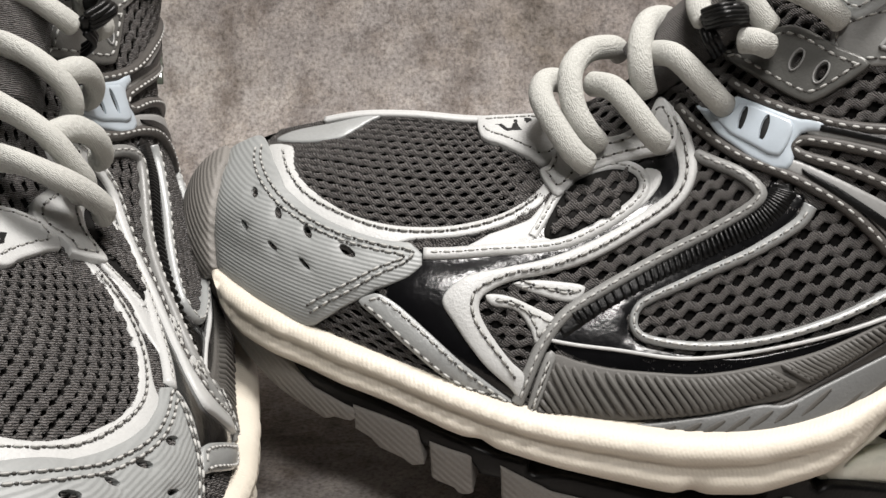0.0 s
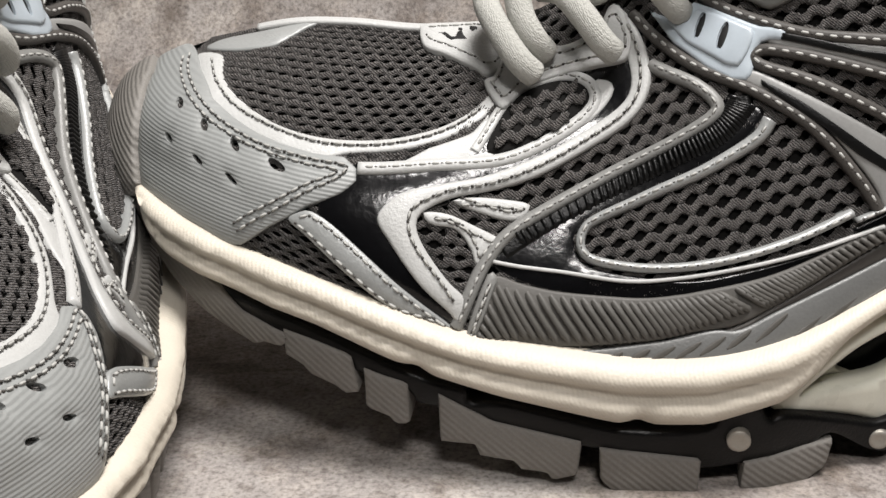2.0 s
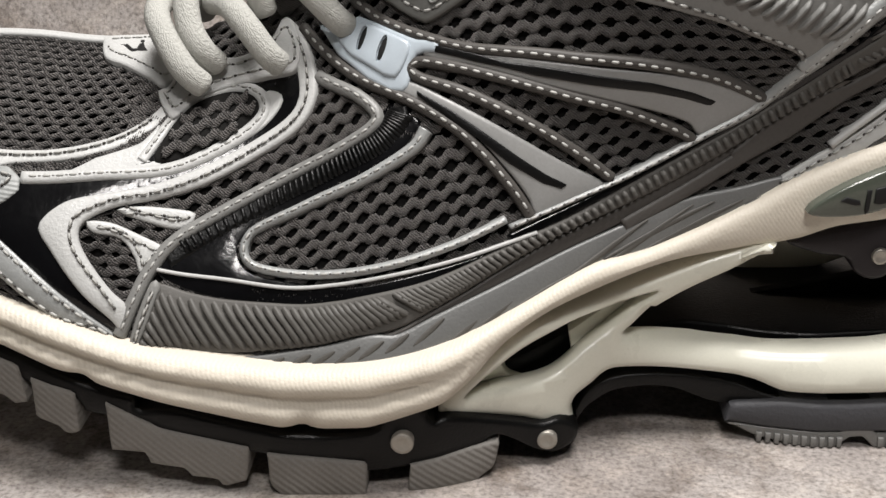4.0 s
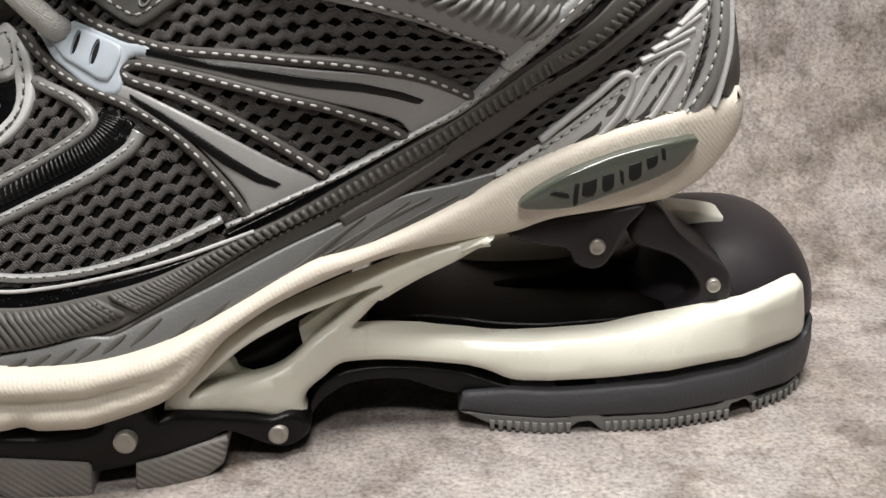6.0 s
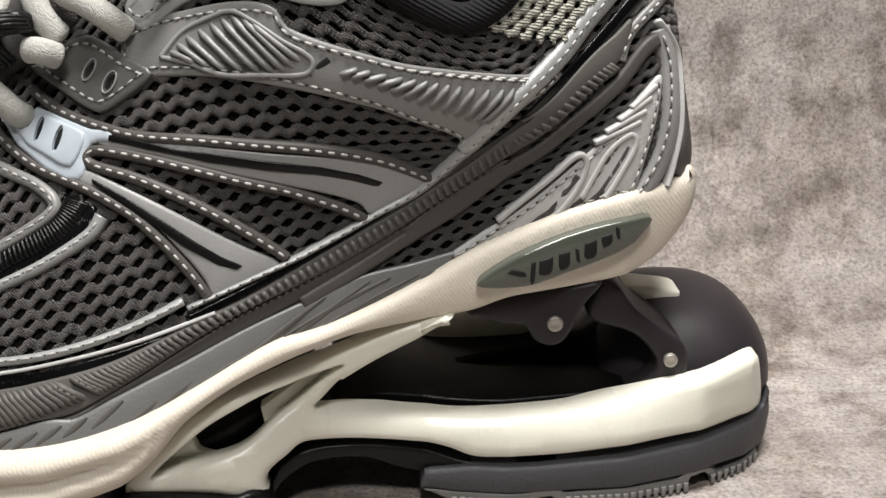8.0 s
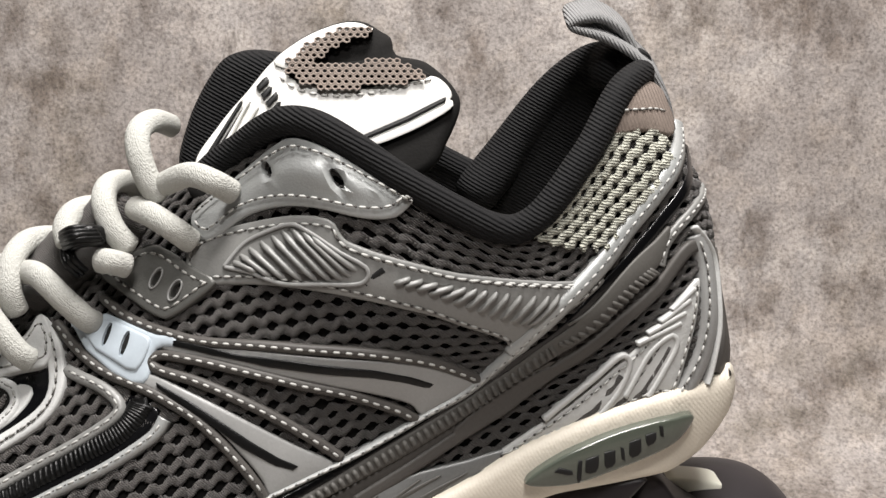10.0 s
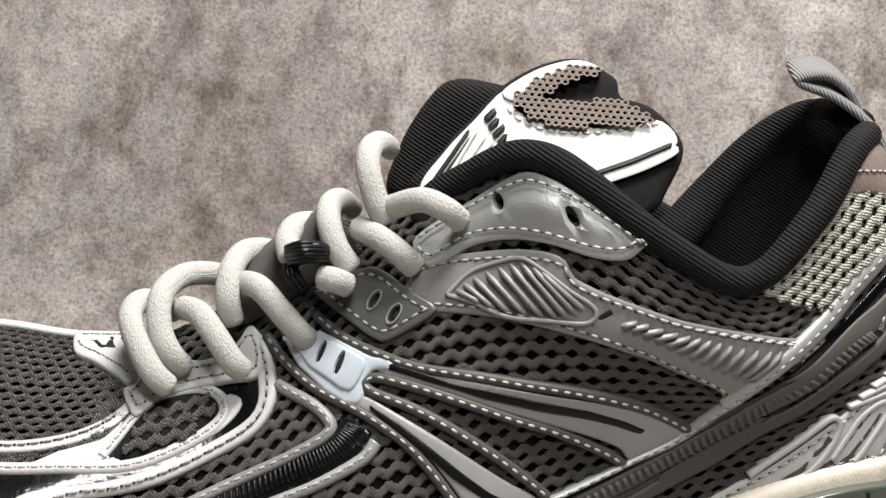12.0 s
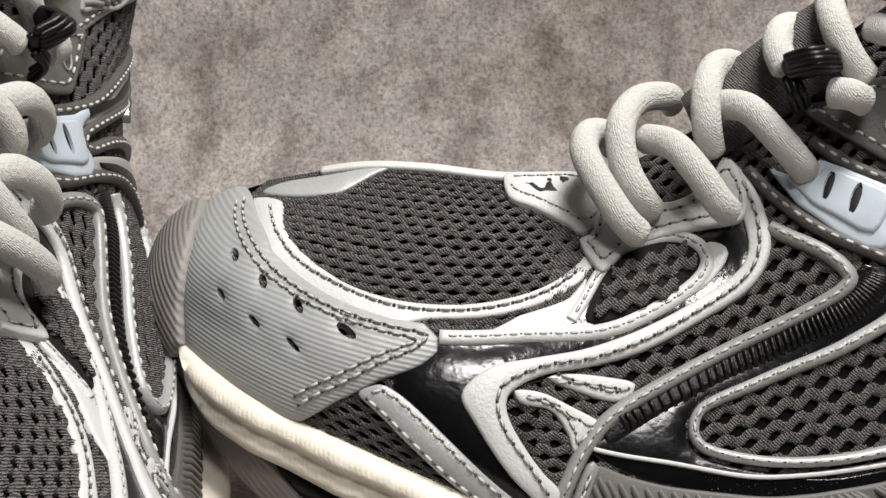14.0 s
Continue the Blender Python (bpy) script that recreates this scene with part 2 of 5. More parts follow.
def inside(poly, pts):
    x, y = pts[:, 0], pts[:, 1]
    res = np.zeros(len(pts), bool)
    for a, b in zip(poly, np.roll(poly, -1, 0)):
        cut = (a[1] > y) != (b[1] > y)
        res ^= cut & (x < (b[0] - a[0]) * (y - a[1]) / (b[1] - a[1] + 1e-15) + a[0])
    return res


def away(poly, pts):
    """Distance of points from a closed outline."""
    best = np.full(len(pts), 9.0)
    for a, b in zip(poly, np.roll(poly, -1, 0)):
        d = b - a
        t = np.clip(((pts - a) @ d) / (d @ d + 1e-15), 0, 1)
        best = np.minimum(best, np.linalg.norm(pts - a - t[:, None] * d, axis=1))
    return best


def spaced(line, gap, closed=True):
    line = np.asarray(line, float)
    if closed:
        line = np.vstack([line, line[:1]])
    run = np.r_[0, np.cumsum(np.linalg.norm(np.diff(line, axis=0), axis=1))]
    n = max(int(run[-1] / gap), 6)
    s = np.linspace(0, run[-1], n + 1)
    out = np.stack([np.interp(s, run, line[:, k]) for k in range(line.shape[1])], 1)
    return out[:-1] if closed else out


def shrunk(poly, by):
    """A closed outline moved inwards."""
    area = np.sum(poly[:, 0] * np.roll(poly[:, 1], -1) - poly[:, 1] * np.roll(poly[:, 0], -1))
    t = np.roll(poly, -1, 0) - np.roll(poly, 1, 0)
    n = np.stack([-t[:, 1], t[:, 0]], 1) * (1 if area > 0 else -1)
    n /= np.linalg.norm(n, axis=1)[:, None] + 1e-12
    return poly + n * by


def relief(name, outline, place, top, rim=0.0004, depth=0.0005, holes=(), gap=0.0012, grid=0.003, smooth=True, back=False, puff=0.0, puff_over=0.004, crisp=True):
    """A raised sheet or block over a closed outline: rounded rim, side wall down to the depth, holes through it. place(point, height) puts it in space."""
    ring = spaced(catmull(outline, 8, True) if smooth else np.asarray(outline, float), gap)
    inner = shrunk(ring, rim)
    lo, hi = inner.min(0), inner.max(0)
    gx, gy = np.meshgrid(np.arange(lo[0], hi[0], grid), np.arange(lo[1], hi[1], grid))
    pts = np.stack([gx.ravel(), gy.ravel()], 1)
    if len(pts):
        pts = pts[inside(inner, pts)]
    if len(pts):
        pts = pts[away(inner, pts) > grid * 0.5]
    rings = [spaced(h, gap * 0.6) for h in holes]
    for h in rings:
        if len(pts):
            pts = pts[(~inside(h, pts)) & (away(h, pts) > grid * 0.3)]
    co = [Vector(p) for p in inner]
    edges = [(i, (i + 1) % len(inner)) for i in range(len(inner))]
    for h in rings:
        k = len(co)
        co += [Vector(p) for p in h]
        edges += [(k + i, k + (i + 1) % len(h)) for i in range(len(h))]
    co += [Vector(p) for p in pts]
    vout, _, fout, *_ = delaunay_2d_cdt(co, edges, [], 0, 1e-7)
    flat = np.array([tuple(v) for v in vout])
    tri = [tuple(f) for f in fout]
    mid = np.array([flat[list(f)].mean(0) for f in tri])
    keep = inside(inner, mid)
    for h in rings:
        keep &= ~inside(h, mid)
    swell = np.zeros(len(flat))
    if puff:
        d = np.clip(away(inner, flat) / puff_over, 0, 1)
        for h in rings:
            d = np.minimum(d, np.clip(away(h, flat) / .0014, 0, 1) * .8 + .2)
        swell = puff * d * d * (3 - 2 * d)
    verts = [place(p, top + e) for p, e in zip(flat, swell)]
    faces = [f for f, k in zip(tri, keep) if k]

    def wall(lines):
        for (la, ha), (lb, hb) in zip(lines, lines[1:]):
            k, n = len(verts), len(la)
            verts.extend(place(p, ha) for p in la)
            verts.extend(place(p, hb) for p in lb)
            faces.extend((k + i, k + (i + 1) % n, k + n + (i + 1) % n, k + n + i) for i in range(n))

    wall([(inner, top), (shrunk(ring, rim * .3), top - rim * .3), (ring, top - rim), (ring, -depth)])
    for h in rings:
        wall([(h, top + puff * .104), (h, -depth)])
    if back:
        k = len(verts)
        verts.extend(place(p, -depth) for p in flat)
        faces.extend(tuple(k + i for i in f) for f, q in zip(tri, keep) if q)
    me = bpy.data.meshes.new(name)
    me.from_pydata([tuple(map(float, v)) for v in verts], [], faces)
    bm = bmesh.new()
    bm.from_mesh(me)
    bmesh.ops.remove_doubles(bm, verts=bm.verts, dist=2e-6)
    bmesh.ops.recalc_face_normals(bm, faces=bm.faces)
    bm.to_mesh(me)
    bm.free()
    me.polygons.foreach_set("use_smooth", [True] * len(me.polygons))
    if crisp:
        me.set_sharp_from_angle(angle=radians(48))
    return me


def metric(uv):
    return np.array([(u * KU, v * KV) for u, v in uv])


def on_skin(p, h):
    return over(p[0] / KU, p[1] / KV, h)


def oval(c, a, b, turn, n=12):
    t = np.linspace(0, 2 * math.pi, n, endpoint=False)
    x, y = a * np.cos(t), b * np.sin(t)
    q = radians(turn)
    return np.stack([c[0] + x * math.cos(q) - y * math.sin(q), c[1] + x * math.sin(q) + y * math.cos(q)], 1)


def stitch_mesh(name, line3, normals, length=0.0022, pitch=0.0029, width=0.00035, part_of="thread"):
    """A row of stitches, each a small slender bead, along a line in space."""
    line3, normals = np.asarray(line3), np.asarray(normals)
    run = np.r_[0, np.cumsum(np.linalg.norm(np.diff(line3, axis=0), axis=1))]
    verts, faces = [], []
    state = random.getstate()
    s = pitch * .5
    if part_of == "gap":
        s, length, width = s + length - .0001, pitch - length + .0002, width * .9
    while s + length < run[-1]:
        a = np.array([np.interp(s, run, line3[:, k]) for k in range(3)])
        b = np.array([np.interp(s + length, run, line3[:, k]) for k in range(3)])
        n = np.array([np.interp(s + length / 2, run, normals[:, k]) for k in range(3)])
        d = b - a
        side = np.cross(n, d)
        side /= np.linalg.norm(side) + 1e-12
        k = len(verts)
        verts.extend([a - n * .0001, b - n * .0001])
        for f in (.25, .75):
            m = a + d * f
            verts.extend([m + side * width, m + n * width * 1.1, m - side * width])
        for i in range(3):
            j = (i + 1) % 3
            faces.extend([(k, k + 2 + i, k + 2 + j), (k + 2 + i, k + 5 + i, k + 5 + j, k + 2 + j), (k + 1, k + 5 + j, k + 5 + i)])
        s += pitch * random.uniform(.95, 1.05)
    if part_of == "thread":
        random.setstate(state)
    return mesh_of(name, verts, faces)


def stitches(uv_line, h, parent, closed=False, mat=None, smooth=True, **kw):
    line = catmull(uv_line, 8, closed) if smooth else np.asarray(uv_line)
    p3 = [over(u, v, h) for u, v in line]
    nn = [skin_normal(u, v) for u, v in line]
    me = stitch_mesh("stitching", p3, nn, **kw)
    if len(me.vertices):
        part("stitching", me, mat or M_THREAD, parent, kind="stuff")
        part("seam_gap", stitch_mesh("seam_gap", np.array(p3) - np.array(nn) * .00012, nn, part_of="gap", **kw), M_DARK, parent, kind="stuff")


def patch(name, uv, top, mat, parent, seam=0.0, holes=(), label="", smooth=True, seam_mat=None, rim=0.0005, grid=0.003, puff=0.0004, puff_over=.003):
    """A sewn-on piece of the upper; seam: how far inside its edge the stitching runs."""
    out = metric(uv)
    ob = part(name, relief(name, out, on_skin, top, rim, 0.0006, holes, grid=grid, smooth=smooth, puff=puff, puff_over=puff_over), mat, parent, label)
    if seam:
        ring = spaced(catmull(out, 8, True) if smooth else out, 0.0012)
        line = shrunk(ring, seam)
        stitches([(p[0] / KU, p[1] / KV) for p in np.vstack([line, line[:1]])], top + puff * .5, ob, smooth=False, mat=seam_mat)
    return ob


def strip(name, uv, width, top, mat, parent, seam=True, label="", crown=0.0, seam_at=0.0, seam_mat=None, widths=None):
    """A band laid on the upper along a line, with rounded edges."""
    line = catmull(uv, 10)
    p = np.array([skin(u, v) for u, v in line])
    nn = np.array([skin_normal(u, v) for u, v in line])
    t = np.gradient(p, axis=0)
    side = np.cross(nn, t)
    side /= np.linalg.norm(side, axis=1)[:, None] + 1e-12
    w = np.full(len(p), width / 2) if widths is None else np.interp(np.linspace(0, 1, len(p)), np.linspace(0, 1, len(widths)), widths) / 2
    prof = [(-1.0, -.0012), (-1.0, top * .55), (-.86, top * .95), (-.4, top + crown * .7), (0, top + crown), (.4, top + crown * .7), (.86, top * .95), (1.0, top * .55), (1.0, -.0012)]
    verts, faces = [], []
    for i in range(len(p)):
        for a, h in prof:
            verts.append(p[i] + side[i] * (a * w[i]) + nn[i] * h)
    k = len(prof)
    for i in range(len(p) - 1):
        faces.extend((i * k + j, (i + 1) * k + j, (i + 1) * k + j + 1, i * k + j + 1) for j in range(k - 1))
    faces += [tuple(range(k)), tuple((len(p) - 1) * k + j for j in range(k))]
    ob = part(name, mesh_of(name, verts, faces), mat, parent, label)
    if seam:
        q = p + side * (w * seam_at)[:, None] + nn * (top + crown * .8)
        me = stitch_mesh("stitching", q, nn)
        if len(me.vertices):
            part("stitching", me, seam_mat or M_THREAD, ob, kind="stuff")
            part("seam_gap", stitch_mesh("seam_gap", q - nn * .00012, nn, part_of="gap"), M_DARK, ob, kind="stuff")
    return ob


def ribs(uv_a, uv_b, count, width, top, mat, parent, name="rib", label=""):
    """Slender raised bars between two lines on the upper, joined."""
    la, lb = catmull(uv_a, 10), catmull(uv_b, 10)
    verts, faces = [], []
    for i in range(count):
        f = (i + .5) / count

        def at(line):
            q = f * (len(line) - 1)
            j = min(int(q), len(line) - 2)
            return line[j] * (1 - (q - j)) + line[j + 1] * (q - j)
        a, b = at(la), at(lb)
        k = len(verts)
        for s in np.linspace(0, 1, 6):
            u, v = a * (1 - s) + b * s
            p, n = skin(u, v), skin_normal(u, v)
            d = skin(*(a + (b - a) * min(s + .1, 1))) - skin(*(a + (b - a) * max(s - .1, 0)))
            side = np.cross(n, d)
            side /= np.linalg.norm(side) + 1e-12
            z = 0 if s in (0, 1) else 1
            for x, h in ((-1, 0), (-.5, 1), (.5, 1), (1, 0)):
                verts.append(p + side * x * width / 2 + n * (top * (h * .5 * z + .5) if h else top * .3))
        for s in range(5):
            faces.extend((k + s * 4 + j, k + s * 4 + 4 + j, k + s * 4 + 5 + j, k + s * 4 + 1 + j) for j in range(3))
    return part(name, mesh_of(name, verts, faces), mat, parent, label, kind="stuff")


def tube(name, pts, radius, mat, parent, label="", flat=1.0, taper=0.0, sides=12, n=8, kind=""):
    """A cord through points in space, with closed rounded ends."""
    p = catmull(pts, n)
    t = np.gradient(p, axis=0)
    t /= np.linalg.norm(t, axis=1)[:, None] + 1e-12
    side = np.cross(t, (0.15, -1.0, 0.25))
    side /= np.linalg.norm(side, axis=1)[:, None] + 1e-12
    up = np.cross(side, t)
    verts, faces = [], []
    m = len(p)
    for i in range(m):
        e = min(i, m - 1 - i) / (m - 1)
        r = radius * (math.sqrt(min(e / .05, 1)) * .75 + .25)
        for j in range(sides):
            a = 2 * math.pi * j / sides
            verts.append(p[i] + side[i] * math.cos(a) * r + up[i] * math.sin(a) * r * flat)
    for i in range(m - 1):
        faces.extend((i * sides + j, i * sides + (j + 1) % sides, (i + 1) * sides + (j + 1) % sides, (i + 1) * sides + j) for j in range(sides))
    faces += [tuple(range(sides)), tuple((m - 1) * sides + j for j in range(sides))]
    return part(name, mesh_of(name, verts, faces), mat, parent, label, kind)


# the sole's edge in plan, near side
EDGE_X = (.010, .0185, .022, .028, .038, .052, .070, .095, .120, .145, .165, .180, .200, .226, .250, .275, .298, .315, .325, .340)
EDGE_Y = (.024, .018, .009, .001, -.010, -.0195, -.0265, -.031, -.0325, -.0325, -.031, -.0275, -.0185, -.0085, -.0010, .0020, .0060, .0150, .030, .038)
# the same for the spring frame and the heel platform below it
LOW_X = (.165, .180, .205, .220, .250, .270, .300, .320, .335, .343, .349)
LOW_Y = (-.029, -.0225, -.0125, -.0045, -.001, -.0035, -.0015, .0045, .014, .023, .036)


def edge(x, low=False):
    return float(np.interp(x, LOW_X, LOW_Y) if low else np.interp(x, EDGE_X, EDGE_Y))


def mirrored(ob):
    """The same part on the far side of its thing."""
    me = ob.data.copy()
    for v in me.vertices:
        v.co.y = 2 * (middle(v.co.x + ORIGIN.x) - ORIGIN.y) - v.co.y
    me.flip_normals()
    o = new(ob.name.split(".")[0], me)
    o.parent = ob.parent
    return o


def slab(name, xz, front, depth, mat, parent, label="", rim=0.0012, smooth=True, holes=(), grid=0.006, gap=0.0015, follow=True, bulge=None, low=False):
    """A block with the given side view. front: how far its near face stands inside (+) the sole's edge, or where it stands if it doesn't follow it."""
    def place(p, h):
        y = (edge(p[0], low) + front if follow else front) - h
        if bulge is not None:
            y += bulge(p[0], p[1])
        return (p[0], y, p[1])
    return part(name, relief(name, np.array(xz), place, 0.0, rim, depth, holes, gap=gap, grid=grid, smooth=smooth, back=True, crisp=bulge is None), mat, parent, label)


def rivet(x, y, z, r, parent, name="rivet"):
    verts, faces = [], []
    prof = ((1.0, .002), (1.0, -.0002), (.93, -.0005), (.6, -.00055), (.5, -.0004), (0.0, -.0004))
    n = 20
    for q, h in prof:
        verts += [(x + r * q * math.cos(2 * math.pi * j / n), y + h, z + r * q * math.sin(2 * math.pi * j / n)) for j in range(n)]
    for i in range(len(prof) - 1):
        faces += [(i * n + j, i * n + (j + 1) % n, (i + 1) * n + (j + 1) % n, (i + 1) * n + j) for j in range(n)]
    return part(name, mesh_of(name, verts, faces), M_METAL, parent, "brushed steel rivet")


# ---- the shoe ----
sneaker = new("sneaker")
sneaker.location = ORIGIN


def skin_many(u, v):
    """skin() for whole rows of places at once."""
    a, b = np.clip(u, 0, UMAX) * FINE, np.clip(v, 0, 1) * 3 * FINE
    i, j = np.minimum(a.astype(int), NU - 2), np.minimum(b.astype(int), NV - 2)
    s, t = (a - i)[:, None], (b - j)[:, None]
    return (SKIN[i, j] * (1 - s) + SKIN[i + 1, j] * s) * (1 - t) + (SKIN[i, j + 1] * (1 - s) + SKIN[i + 1, j + 1] * s) * t


def unit(n):
    return n / (np.linalg.norm(n, axis=1)[:, None] + 1e-12)


def yarns(runs, verts, faces):
    """Adds half-round yarns, each a run of centres, normals and a radius, to one mesh's lists."""
    for p, n, r in runs:
        if len(p) < 3:
            continue
        side = unit(np.cross(n, np.gradient(p, axis=0)))
        k, m = len(verts), len(p)
        for c, h in ((-1.0, -.5), (-.72, .55), (0.0, 1.0), (.72, .55), (1.0, -.5)):
            verts.extend(p + side * (c * r) + n * (h * r))
        faces.extend((k + q * m + i, k + q * m + i + 1, k + q * m + m + i + 1, k + q * m + m + i) for q in range(4) for i in range(m - 1))


def knit(name, mat, parent, base, v0=0.0, v1=1.0, rows=30, pitch=0.0044, region=None, weave=lambda u: (.19 + 0 * u, .78 + 0 * u), kind="stuff", label="", u0=0.0, u1=UMAX, braid=12):
    """Open knit: wavy courses of four twisted yarns that meet and part, with real holes between them and a few cross threads.
    weave(u): how far a course swings and how wide it is, in rows."""
    us = np.linspace(u0, u1, 400)
    arc = np.r_[0, np.cumsum([np.linalg.norm(skin(a, .5) - skin(b, .5)) for a, b in zip(us, us[1:])])]
    s = np.arange(0, arc[-1], pitch / braid)
    verts, faces, runs = [], [], []
    for j in range(rows):
        wander = np.interp(s, np.arange(0, arc[-1] + .02, .011), [random.uniform(-.10, .10) for _ in np.arange(0, arc[-1] + .02, .011)])
        u = np.interp(s, arc, us)
        swing, wide = weave(u)
        turn = 2 * math.pi * s / pitch + math.pi * (j % 2) + wander * 3
        row = (v1 - v0) / rows
        vc = v0 + row * (j + .5 + wander + swing * np.sin(turn))
        tall = np.linalg.norm(skin_many(u, np.clip(vc + row / 2, 0, 1)) - skin_many(u, np.clip(vc - row / 2, 0, 1)), axis=1)
        r = float(np.clip(np.median(tall), .0012, .0034)) * float(np.median(wide)) * .14
        keep = np.ones(len(s), bool) if region is None else inside(region, np.stack([u * KU, vc * KV], 1))
        keep &= (vc > v0) & (vc < v1)
        for k in range(4):
            ph = turn * 2 + math.pi * k / 2
            v = vc + row * wide * .40 * np.sin(ph)
            e = .03
            p = skin_many(u, v)
            n = unit(np.cross(skin_many(u + e, v) - skin_many(u - e, v), skin_many(u, v + e / 3) - skin_many(u, v - e / 3)))
            p = p + n * (base + .00045 * np.cos(ph) - .0001)[:, None]
            cuts = np.flatnonzero(np.diff(np.r_[0, keep.astype(int), 0]))
            runs += [(p[a:b], n[a:b], r) for a, b in zip(cuts[::2], cuts[1::2])]
        for _ in range(int(arc[-1] / pitch / 4)):
            i = random.randrange(len(s))
            if not keep[i] or vc[i] + row > v1 or swing[i] < .2:
                continue
            for d in (-.00055, .00055):
                uu = np.interp([s[i] + d] * 4, arc, us)
                vv = np.linspace(vc[i] - row * .6, vc[i] + row * .6, 4)
                p = skin_many(uu, vv)
                n = np.repeat(skin_normal(float(uu[0]), float(vv[1]))[None], 4, 0)
                runs.append((p + n * (base - .00055), n, .00028))
    yarns(runs, verts, faces)
    me = bpy.data.meshes.new(name)
    me.from_pydata(np.array(verts).tolist(), [], faces)
    me.polygons.foreach_set("use_smooth", [True] * len(me.polygons))
    return part(name, me, mat, parent, label, kind)


def sheet(name, h, mat, far=False, label="", step=4):
    rows_u, rows_v = range(0, NU, step), range(0, NV, 2)
    vs = [over(i / FINE, j / (3 * FINE), h) for i in rows_u for j in rows_v]
    if far:
        vs = [(v[0], 2 * middle(v[0]) - v[1], v[2]) for v in vs]
    n, m = len(rows_v), len(rows_u)
    fs = [(i * n + j, (i + 1) * n + j, (i + 1) * n + j + 1, i * n + j + 1) for i in range(m - 1) for j in range(n - 1)]
    return part(name, mesh_of(name, vs, fs), mat, sneaker, label)


sheet("backing", -.0010, M_UNDER)
sheet("far_side", 0.0, M_KNIT, True, "dark grey knit far side")
sheet("lining", -.0030, M_FABRIC, True, "black ribbed fabric lining")
sheet("lining", -.0035, M_FABRIC, False, "black ribbed fabric lining")
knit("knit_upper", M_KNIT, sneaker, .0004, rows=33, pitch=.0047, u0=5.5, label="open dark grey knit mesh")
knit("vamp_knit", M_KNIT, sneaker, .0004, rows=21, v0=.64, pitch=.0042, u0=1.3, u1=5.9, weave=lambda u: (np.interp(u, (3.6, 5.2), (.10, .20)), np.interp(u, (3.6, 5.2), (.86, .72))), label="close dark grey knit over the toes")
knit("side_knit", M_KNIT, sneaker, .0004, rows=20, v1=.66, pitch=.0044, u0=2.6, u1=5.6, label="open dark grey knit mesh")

# toe
toe_holes = [oval((u * KU, v * KV), .0027, .0011, -22) for u, v in [(2.02, 0.671), (2.70, 0.637), (3.37, 0.617), (4.00, 0.595), (2.21, 0.522), (2.85, 0.486), (3.45, 0.475)]]
cap = patch("toe_cap", [(1.90, .16)] + [ (2.73, 0.105), (3.46, 0.110), (3.64, 0.156), (3.98, 0.317), (4.33, 0.474), (4.60, 0.542), (4.71, 0.584), (4.69, 0.622), (4.57, 0.652), (4.33, 0.653), (3.82, 0.675), (3.16, 0.696), (2.53, 0.727), (1.91, 0.803), (1.41, 0.881)] + [(0.6, 1.0), (0.1, 1.0), (0.1, .87), (.88, .75), (1.24, .636), (1.60, .45), (1.82, .30)], .0015, M_CAP, sneaker, holes=toe_holes, label="matt grey rubber toe cap with six punched holes", smooth=False, grid=.0025)
stitches([(1.33, 0.876), (1.72, 0.786), (2.29, 0.712), (3.03, 0.670), (3.87, 0.645), (4.35, 0.630), (4.61, 0.623), (4.56, 0.587), (4.30, 0.518), (3.97, 0.384), (3.59, 0.220)], .0021, cap)
stitches([(1.25, 0.860), (1.63, 0.771), (2.24, 0.691), (2.97, 0.650), (3.82, 0.628), (4.31, 0.613), (4.55, 0.604), (4.29, 0.543), (3.91, 0.407), (3.48, 0.222)], .0021, cap)
bumper = patch("toe_bumper", [(0.0, 0.0), (0.0, .90), (.3, .86), (.90, .76), (1.26, .64), (1.62, .455), (1.84, .30), (1.92, .19), (1.75, .08), (1.5, 0.0)], .0032, M_LUG, sneaker, label="grey rubber toe bumper", smooth=False, rim=.0012)
patch("vamp_band", [(1.50, 0.874), (2.06, 0.867), (2.43, 0.795), (2.98, 0.750), (3.69, 0.721), (4.28, 0.701), (4.67, 0.700), (5.11, 0.710), (5.46, 0.727), (5.72, 0.758), (5.81, 0.782), (5.87, 0.751), (5.80, 0.728), (5.58, 0.701), (5.18, 0.679), (4.61, 0.664), (4.34, 0.638), (3.85, 0.655), (3.10, 0.681), (2.36, 0.726), (1.79, 0.800)], .0010, M_LEATHER, sneaker, label="pale leather band round the vamp", grid=.0025)
stitches([(1.87, 0.860), (2.31, 0.783), (2.97, 0.730), (3.74, 0.707), (4.29, 0.686), (4.68, 0.685), (5.14, 0.696), (5.49, 0.715), (5.75, 0.745)], .0014, sneaker)
patch("toe_overlay", [(1.57, 0.897), (1.82, 0.946), (2.66, 0.961), (3.55, 0.992), (3.33, 0.957), (3.11, 0.916), (2.90, 0.892), (2.29, 0.881)], .0012, M_SILVER, sneaker, label="ribbed silver overlay")
strip("ridge_piping", [(2.4, .985), (3.2, .99), (4.2, .99), (5.3, .985)], .0022, .0016, M_LEATHER, sneaker, seam=False, label="pale piping along the crest")
tab = patch("vamp_tab", [(4.95, 0.960), (4.98, 0.990), (5.32, 1.000), (5.68, 1.000), (5.92, 0.949), (6.00, 0.846), (5.79, 0.816), (5.62, 0.845), (5.31, 0.886), (5.05, 0.911)], .0022, M_LEATHER, sneaker, seam=.0016, label="pale leather tab with a dark printed emblem")
